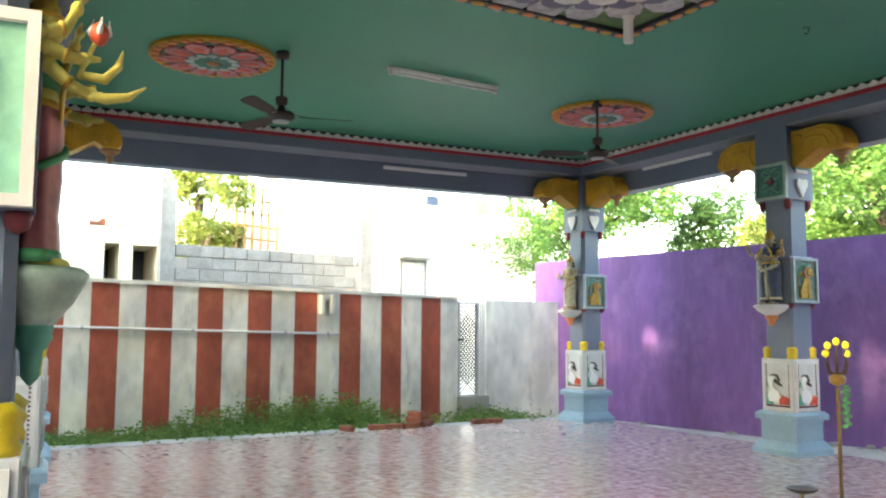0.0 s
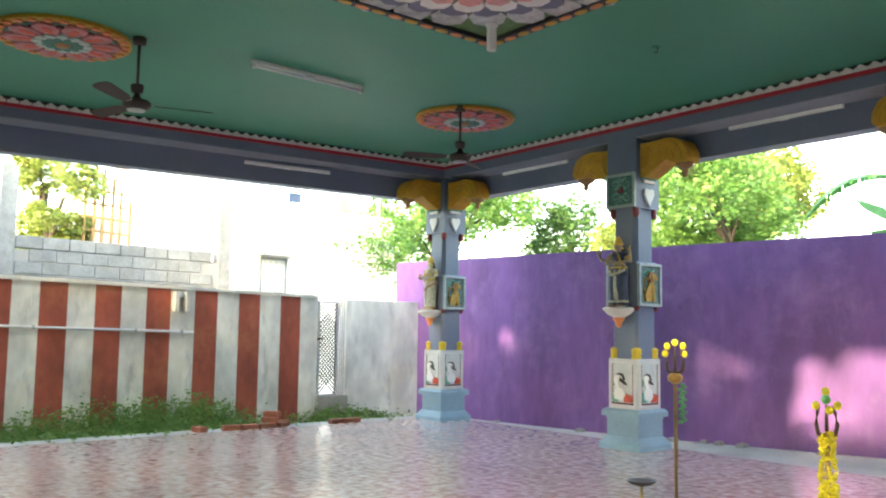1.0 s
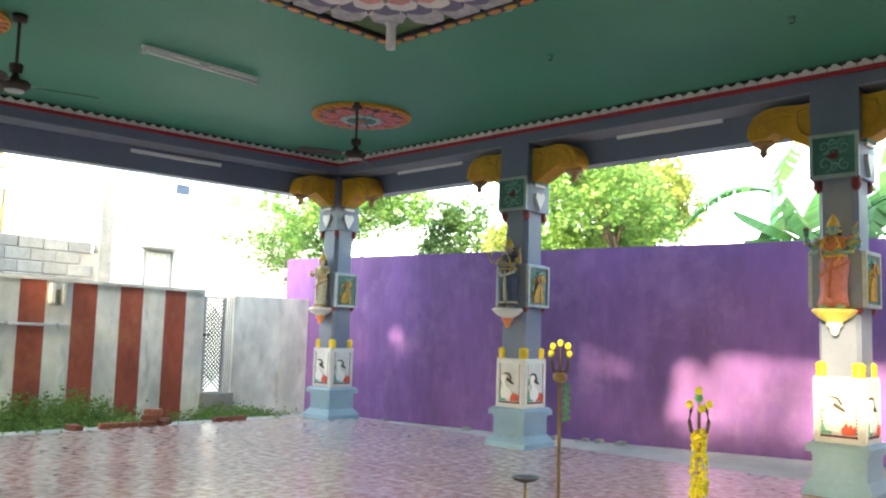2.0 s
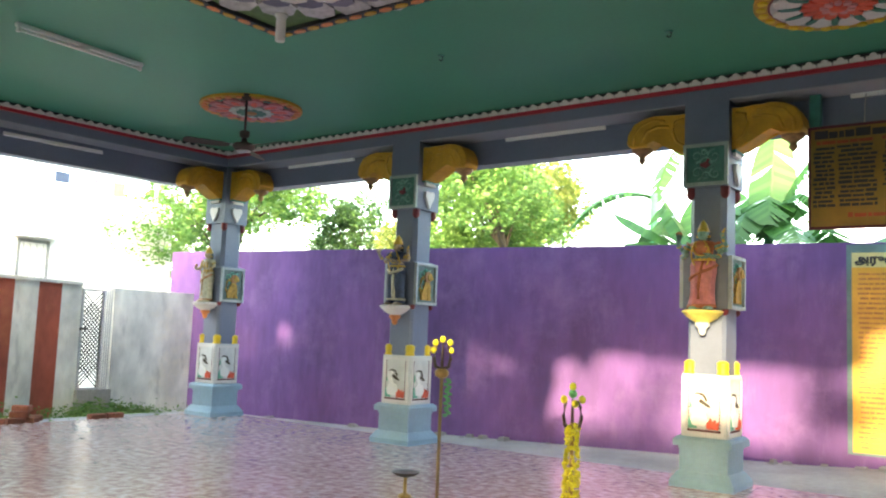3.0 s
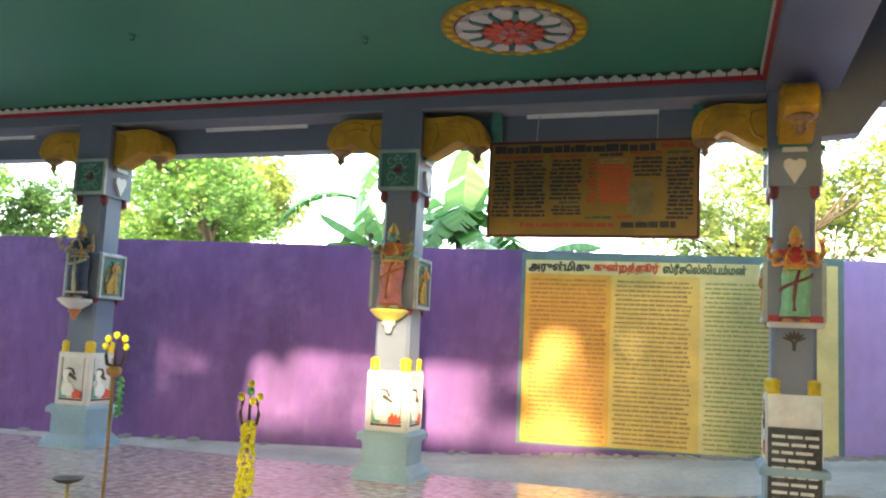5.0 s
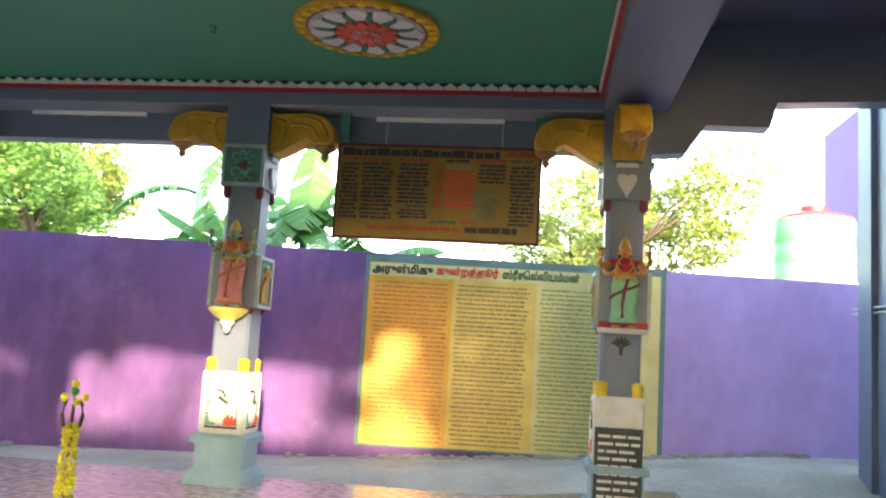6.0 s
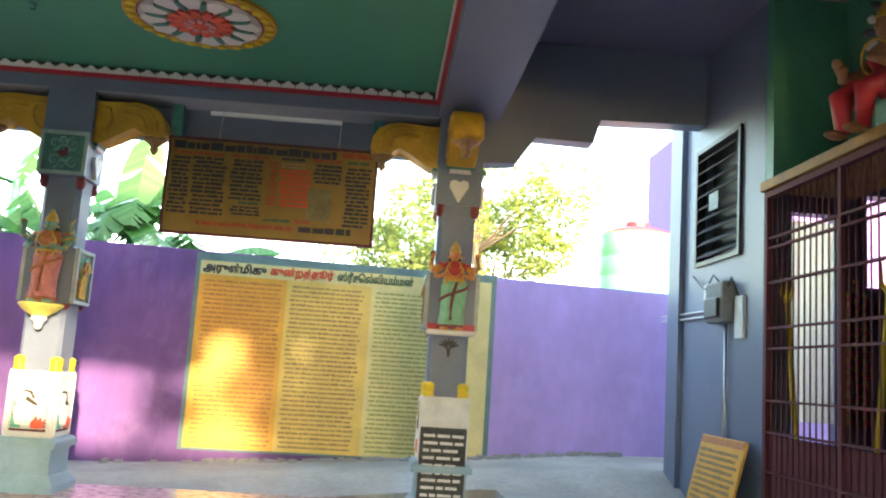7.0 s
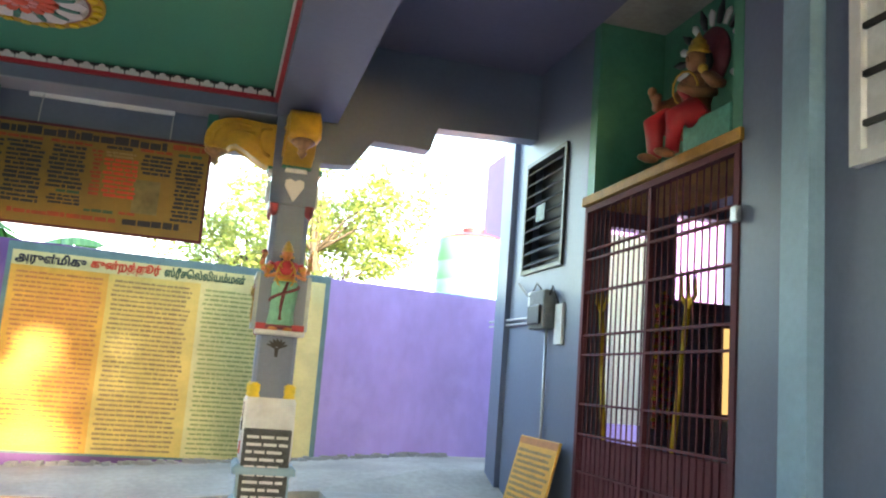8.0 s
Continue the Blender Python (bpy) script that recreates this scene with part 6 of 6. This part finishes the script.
for y, z0, z1, lean in ((-1.10, 1.15, 1.95, 0.10), (-2.33, 0.95, 1.90, -0.25)):
    sp = thing("trident", "yellow painted trident leaning behind the grille", "trident", pose(TX + 0.10, y, 0), "yellow tridents at the temple gate")
    bm = bmesh.new()
    sweep(bm, [(0.05, -lean, 0.16), (0.0, lean * 0.3, z1)], 0.022, seg=7)
    part("pole", bm, M_BRIGHT, sp, smooth=True)
    bm = bmesh.new()
    for s in (-1, 0, 1):
        sweep(bm, [(0, lean * 0.3, z1 - 0.03), (0, lean * 0.3 + s * 0.09, z1 + 0.05), (0, lean * 0.3 + s * 0.09, z1 + 0.22)], [0.02, 0.018, 0.006], seg=6)
    part("trident_head", bm, M_BRIGHT, sp, smooth=True)

setting("lintel", bevelled(boxes((TX - 0.035, TX + 0.75, -3.15, -0.86, 2.83, 2.91)), 0.006), mat("ochre_lintel", (0.44, 0.22, 0.04), 0.7, vary=0.3, size=0.2), "ochre painted ledge over the temple gate", "lintel")
M_NICHE = mat("niche_green_paint", (0.075, 0.27, 0.17), 0.55, vary=0.2, size=0.4)
setting("niche_back", boxes((TX + 0.62, TX + 0.75, -3.13, -0.88, 2.91, 4.46)), M_NICHE, "green painted niche back above the temple gate", "niche")
setting("niche_side_1", boxes((TX - 0.0, TX + 0.62, -1.02, -0.885, 2.91, 4.46)), M_NICHE, "green painted niche side above the temple gate", "niche")
setting("niche_side_2", boxes((TX - 0.0, TX + 0.62, -3.125, -3.02, 2.91, 4.46)), M_NICHE, "green painted niche side above the temple gate", "niche")
sb = thing("pedestal", "green painted block seat in the niche", "pedestal", pose(TX + 0.20, -2.66, 2.91))
part("block", bevelled(boxes((-0.16, 0.3, -0.28, 0.30, 0, 0.24)), 0.01), M_RELIEF, sb)

# seated painted figure, one simple mesh
bm = bmesh.new()
for sx in (-1, 1):
    sweep(bm, [(sx * 0.07, 0.02, 0.36), (sx * 0.17, -0.20, 0.40), (sx * 0.14, -0.33, 0.34), (sx * 0.11, -0.33, 0.05)], [0.11, 0.12, 0.09, 0.06], seg=12, mi=2)
    ball(bm, (sx * 0.11, -0.40, 0.03), 0.065, mi=0, squash=(0.7, 1.6, 0.6))
    sweep(bm, [(sx * 0.15, 0, 0.74), (sx * 0.25, -0.05, 0.58), (sx * 0.24, -0.24, 0.54), (sx * 0.14, -0.30, 0.60)], [0.055, 0.05, 0.042, 0.035], seg=10, mi=0)
    sweep(bm, [(sx * 0.15, 0.02, 0.75), (sx * 0.31, -0.02, 0.64), (sx * 0.36, -0.14, 0.60), (sx * 0.33, -0.22, 0.68)], [0.05, 0.045, 0.04, 0.03], seg=10, mi=0)
    ball(bm, (sx * 0.33, -0.22, 0.71), 0.042, mi=4 if sx > 0 else 0)
lathe(bm, [(0.17, 0.26), (0.18, 0.34), (0.14, 0.45), (0.13, 0.54), (0.17, 0.66), (0.18, 0.75), (0.09, 0.81), (0.05, 0.84)], seg=18, mi=1, m=Matrix.Diagonal((1, 0.75, 1, 1)))
ball(bm, (0, -0.02, 0.93), 0.10, mi=0, squash=(0.88, 0.95, 1.15), seg=16)
lathe(bm, [(0.092, 0.985), (0.104, 1.005), (0.085, 1.03), (0.088, 1.06), (0.065, 1.08), (0.066, 1.11), (0.035, 1.14), (0.008, 1.19)], seg=16, mi=4)
ball(bm, (0, 0.05, 0.94), 0.10, mi=5, squash=(0.98, 0.8, 1.1), seg=14)
ball(bm, (0, -0.115, 0.925), 0.022, mi=0, squash=(0.7, 1, 1.2), seg=8)
sweep(bm, [(-0.16, 0.02, 0.76), (-0.06, -0.12, 0.66), (0.08, -0.14, 0.52), (0.15, -0.04, 0.44)], [0.03, 0.035, 0.035, 0.03], seg=8, mi=2)
prism(bm, circle(0, 1.0, 0.22, 0.27, 26), Matrix.Translation((0, 0.16, 0)) @ FRONT, 0.03, 3)
for k in range(17):
    a = math.pi * (k / 16) * 1.4 - 0.62
    ca, sa = math.cos(a), math.sin(a)
    r0, r1, w = 0.31, 0.52 if k % 2 else 0.46, 0.035
    prism(bm, [(r0 * ca + w * 0.5 * sa, 0.98 + r0 * sa - w * 0.5 * ca), (0.42 * ca + w * sa, 0.98 + 0.42 * sa - w * ca), (r1 * ca, 0.98 + r1 * sa),
               (0.42 * ca - w * sa, 0.98 + 0.42 * sa + w * ca), (r0 * ca - w * 0.5 * sa, 0.98 + r0 * sa + w * 0.5 * ca)], Matrix.Translation((0, 0.15, 0)) @ FRONT, 0.025, 5 if k % 2 else 6)
sweep(bm, [(math.sin(a) * 0.16, -0.13 - 0.03 * math.cos(a), 0.66 + 0.14 * math.cos(a)) for a in [x * 0.52 - 3.1 for x in range(13)]], 0.011, seg=6, mi=4)
sd = part("statue", bm, [M_SKIN_UMBER, M_SKIN_UMBER, M_RED, M_MAROON, M_GOLD, M_DARK, M_WHITE], None, "", smooth=True)
sd.matrix_world = pose(TX + 0.16, -2.34, 2.87, 0, 0, -82) @ Matrix.Scale(0.84, 4)
tagged(sd, "seated painted figure in red with a crown in the niche", "statue")

mb = thing("electric_meter", "grey electric meter box with loose wires on the wall", "electric meter", pose(TX, 0, 0))
part("box", bevelled(boxes((-0.12, 0, -0.32, 0.06, 1.80, 2.16)), 0.02, 2), M_BLOCK, mb)
part("cover", bevelled(boxes((-0.15, -0.12, -0.28, 0.02, 1.84, 2.02)), 0.012), M_DARK, mb, "black plastic meter cover")
part("switch", bevelled(boxes((-0.06, 0, 0.12, 0.26, 2.02, 2.18)), 0.008), M_WHITE, mb, "white switch box")
part("card", boxes((-0.03, 0, -0.54, -0.38, 1.66, 2.02)), M_PANEL, mb, "pale narrow fuse panel")
for pts, r in (([(-0.03, 1.5, 1.95), (-0.03, 0.25, 1.93), (-0.04, 0.05, 1.92)], 0.014), ([(-0.03, -0.20, 1.80), (-0.03, -0.20, 0.2)], 0.016), ([(-0.03, 0.62, 2.30), (-0.05, 0.3, 2.15), (-0.06, 0.1, 2.12)], 0.010), ([(-0.03, 1.5, 1.90), (-0.03, 0.3, 1.88), (-0.03, 0.05, 1.87)], 0.012), ([(-0.10, -0.2, 2.16), (-0.09, -0.05, 2.24), (-0.05, 0.15, 2.18)], 0.008), ([(-0.06, -0.30, 2.1), (-0.08, -0.42, 2.18), (-0.03, -0.46, 2.02)], 0.007)):
    bm = bmesh.new()
    sweep(bm, pts, r, seg=6)
    part("conduit", bm, M_STEEL if r > 0.011 else M_DARK, mb, smooth=True)

ln = thing("leaning_board", "yellow lettered board leaning against the temple wall", "notice board", pose(12.36, -0.32, 0.14, 0, 14, 0))
part("panel", bevelled(boxes((-0.012, 0.012, -0.46, 0.46, 0, 0.70)), 0.003), M_SIGN_A, ln)
part("heading", boxes((-0.016, -0.012, -0.45, 0.45, 0.63, 0.69)), M_INK_RED, ln)
bm = bmesh.new()
writing_bars(bm, -0.42, 0.42, 0.60, 0.03, 11, -0.014, rng, 0.5, 0.9)
bm.transform(Matrix.Rotation(-math.pi / 2, 4, "Z"))
tagged(part("writing", bm, M_INK_BROWN, ln), kind="stuff")

w2 = thing("side_window", "white-framed window with dark horizontal bars", "window", pose(TX, 0, 0))
part("frame", boxes((-0.05, 0.0, -4.17, -4.09, 2.43, 4.1), (-0.05, 0.0, -5.0, -4.17, 2.43, 2.50), (-0.05, 0.0, -5.0, -4.17, 4.03, 4.1)), M_WHITE, w2)
part("pane", boxes((-0.012, -0.002, -5.0, -4.17, 2.50, 4.03)), M_PANEL, w2)
for k in range(6):
    part("bar", boxes((-0.04, -0.015, -5.0, -4.17, 2.62 + k * 0.25, 2.65 + k * 0.25)), M_DARK, w2)

# temple hall behind the grille, lit through its north openings
setting("floor_inner", boxes((12.6, 17.0, -4.5, 1.25, -0.3, 0.15)), M_CEMENT, "cement floor inside the temple", "floor")
setting("ceiling_inner", boxes((13.36, 17.0, -4.5, 1.25, 3.5, 3.6), (12.82, 13.36, -4.5, -3.14, 3.5, 3.6), (12.82, 13.36, -0.86, 1.25, 3.5, 3.6)), M_PORCH, "dark ceiling inside the temple", "ceiling")
setting("wall_inner_east", boxes((16.8, 17.0, -4.5, 1.25, 0.15, 3.5)), M_PORCH, "dark wall inside the temple")
setting("wall_inner_south", boxes((12.82, 17.0, -4.7, -4.5, 0.15, 3.6)), M_PORCH, "dark wall inside the temple")
setting("wall_inner_north", boxes((12.82, 13.78, 1.05, 1.25, 0.15, 3.5), (13.78, 14.30, 1.05, 1.25, 3.12, 3.5), (14.30, 14.60, 1.05, 1.25, 0.15, 3.5), (14.60, 15.10, 1.05, 1.25, 0.15, 2.38), (15.10, 15.36, 1.05, 1.25, 2.16, 2.38),
        (14.60, 15.36, 1.05, 1.25, 3.36, 3.5), (15.10, 15.56, 1.05, 1.25, 0.15, 1.10), (15.36, 15.56, 1.05, 1.25, 2.16, 3.5), (15.56, 16.8, 1.05, 1.25, 0.15, 3.5)), M_PORCH, "dark inner wall with openings to the lane")
ct = thing("door_curtain", "cream cloth curtain hanging in the temple side door", "curtain", pose(14.04, 1.15, 0))
bm = bmesh.new()
outline = [(-0.24 + 0.48 * k / 24, 0.015 * math.sin(k * 1.3)) for k in range(25)]
prism(bm, outline + [(x, y + 0.006) for x, y in outline[::-1]], Matrix.Translation((0, 0, 0.95)), 2.1)
part("cloth", bm, leaf_mat("cream_cloth", (0.88, 0.84, 0.70), (0.90, 0.87, 0.75), 0.8), ct)

# flower strings hung on the inner wall
for x, z0 in ((14.36, 0.95), (14.45, 1.10), (14.54, 0.95)):
    fg = thing("flower_garland", "hanging string of orange and red flowers on the inner wall", "garland", pose(x, 1.0, 0), "garlands inside the temple")
    for nm, mm, off in (("orange_flower", M_ORANGE, 0), ("red_flower", mat_flower, 1), ("pale_flower", M_BRIGHT, 2)):
        bm = bmesh.new()
        for k in range(off, 36, 3):
            ball(bm, (0.008 * math.sin(k * 2.1), 0.0, z0 + k * 0.038), 0.03, squash=(1, 1, 0.75), seg=7)
        tagged(part(nm, bm, mm, fg, smooth=True), kind="stuff")

# lit shrine seen deep inside the temple
M_GLOW = bpy.data.materials.new("lamp_lit_panel")
M_GLOW.use_nodes = True
gb = M_GLOW.node_tree.nodes["Principled BSDF"]
gb.inputs["Base Color"].default_value = (0.6, 0.35, 0.12, 1)
gb.inputs["Emission Color"].default_value = (1.0, 0.62, 0.25, 1)
gb.inputs["Emission Strength"].default_value = 0.055
sh = thing("lit_shrine", "small shrine box glowing with warm lamp light", "shrine", pose(15.33, 1.0, 0))
part("lit_panel", boxes((-0.20, 0.20, -0.03, 0.0, 1.14, 2.10)), M_GLOW, sh, "warm glowing backlit panel")
part("shrine_frame", boxes((-0.24, -0.20, -0.06, 0.05, 1.08, 2.16), (0.20, 0.24, -0.06, 0.05, 1.08, 2.16), (-0.20, 0.20, -0.06, 0.05, 2.10, 2.16), (-0.20, 0.20, -0.06, 0.05, 1.08, 1.14)), M_IRON, sh)
bm = bmesh.new()
lathe(bm, [(0.02, 1.46), (0.08, 1.50), (0.09, 1.56), (0.03, 1.60), (0.02, 2.10)], at=(0, -0.12, 0), seg=12)
part("hanging_lamp", bm, M_DARK, sh, smooth=True)
part("cabinet", bevelled(boxes((-0.25, 0.25, -0.30, 0.05, 0.15, 1.08)), 0.01), M_PANEL, sh, "pale cabinet under the shrine")

# broken mortar and stones along the foot of the purple wall
rs = np.random.RandomState(12)
bm = bmesh.new()
for k in range(240):
    x = rs.uniform(-1.0, 12.4) if k % 8 == 0 else rs.uniform(7.8, 12.4)
    zl = float(np.interp(x, [p[0] for p in lane], [p[1] for p in lane])) + 0.01
    w = rs.uniform(0.015, 0.06)
    box(bm, x - w, x + w, purple_y(x) - rs.uniform(0.02, 0.16) - w, purple_y(x) - 0.01, zl - 0.02, zl + rs.uniform(0.01, 0.05), taper=w * 0.3)
setting("rubble", bm, M_MORTAR, "broken mortar and stones along the wall foot", "rubble", kind="stuff")

# coconut palm behind the block wall
pt = thing("palm_tree", "coconut palm with arching fronds behind the block wall", "palm tree", pose(-13.2, -2.3, -0.28))
bm = bmesh.new()
sweep(bm, [(0, 0, 0), (0.1, 0.05, 2.6), (0.25, 0.15, 5.0)], [0.18, 0.14, 0.11], seg=9)
part("trunk", bm, M_BARK, pt, smooth=True)
rs = np.random.RandomState(6)
for f in range(11):
    az = f * 0.571 * 1.9
    rise = rs.uniform(0.2, 1.0)
    mids = []
    for k in range(19):
        u = k / 18 * 2.3
        mids.append(np.array([0.25 + math.cos(az) * u * (1 - 0.12 * u), 0.15 + math.sin(az) * u * (1 - 0.12 * u), 5.0 + rise * u - 0.42 * u * u]))
    out = []
    for k in range(1, 18):
        d = mids[k + 1] - mids[k]
        side = np.array([-math.sin(az), math.cos(az), 0.0])
        ln2 = 0.55 * math.sin(math.pi * (0.12 + 0.8 * k / 18))
        for sg2 in (-1, 1):
            for off in (0.0, 0.5):
                b0 = mids[k] + d * off
                tip = b0 + side * sg2 * ln2 + d * 1.2 + np.array([0, 0, -0.35 * ln2])
                out.append([b0, b0 + d * 0.28, tip + d * 0.02, tip])
    tagged(quads("frond", np.array(out), M_LEAF_YEL, pt), kind="stuff")

# ---- hall floor tiles ----
floor_ob = bpy.data.objects["floor"]
TS = 0.60
tile = bpy.data.meshes.new("tile")
bm = boxes((0.002, TS - 0.002, 0.002, TS - 0.002, -0.008, 0.0))
bm.to_mesh(tile)
bm.free()
tile.materials.append(M_TILE)
for i in range(19):
    for j in range(15):
        o = new("tile", tile)
        o.parent = floor_ob
        o.location = (-0.78 + i * TS, 0.68 - (j + 1) * TS, 0.0)
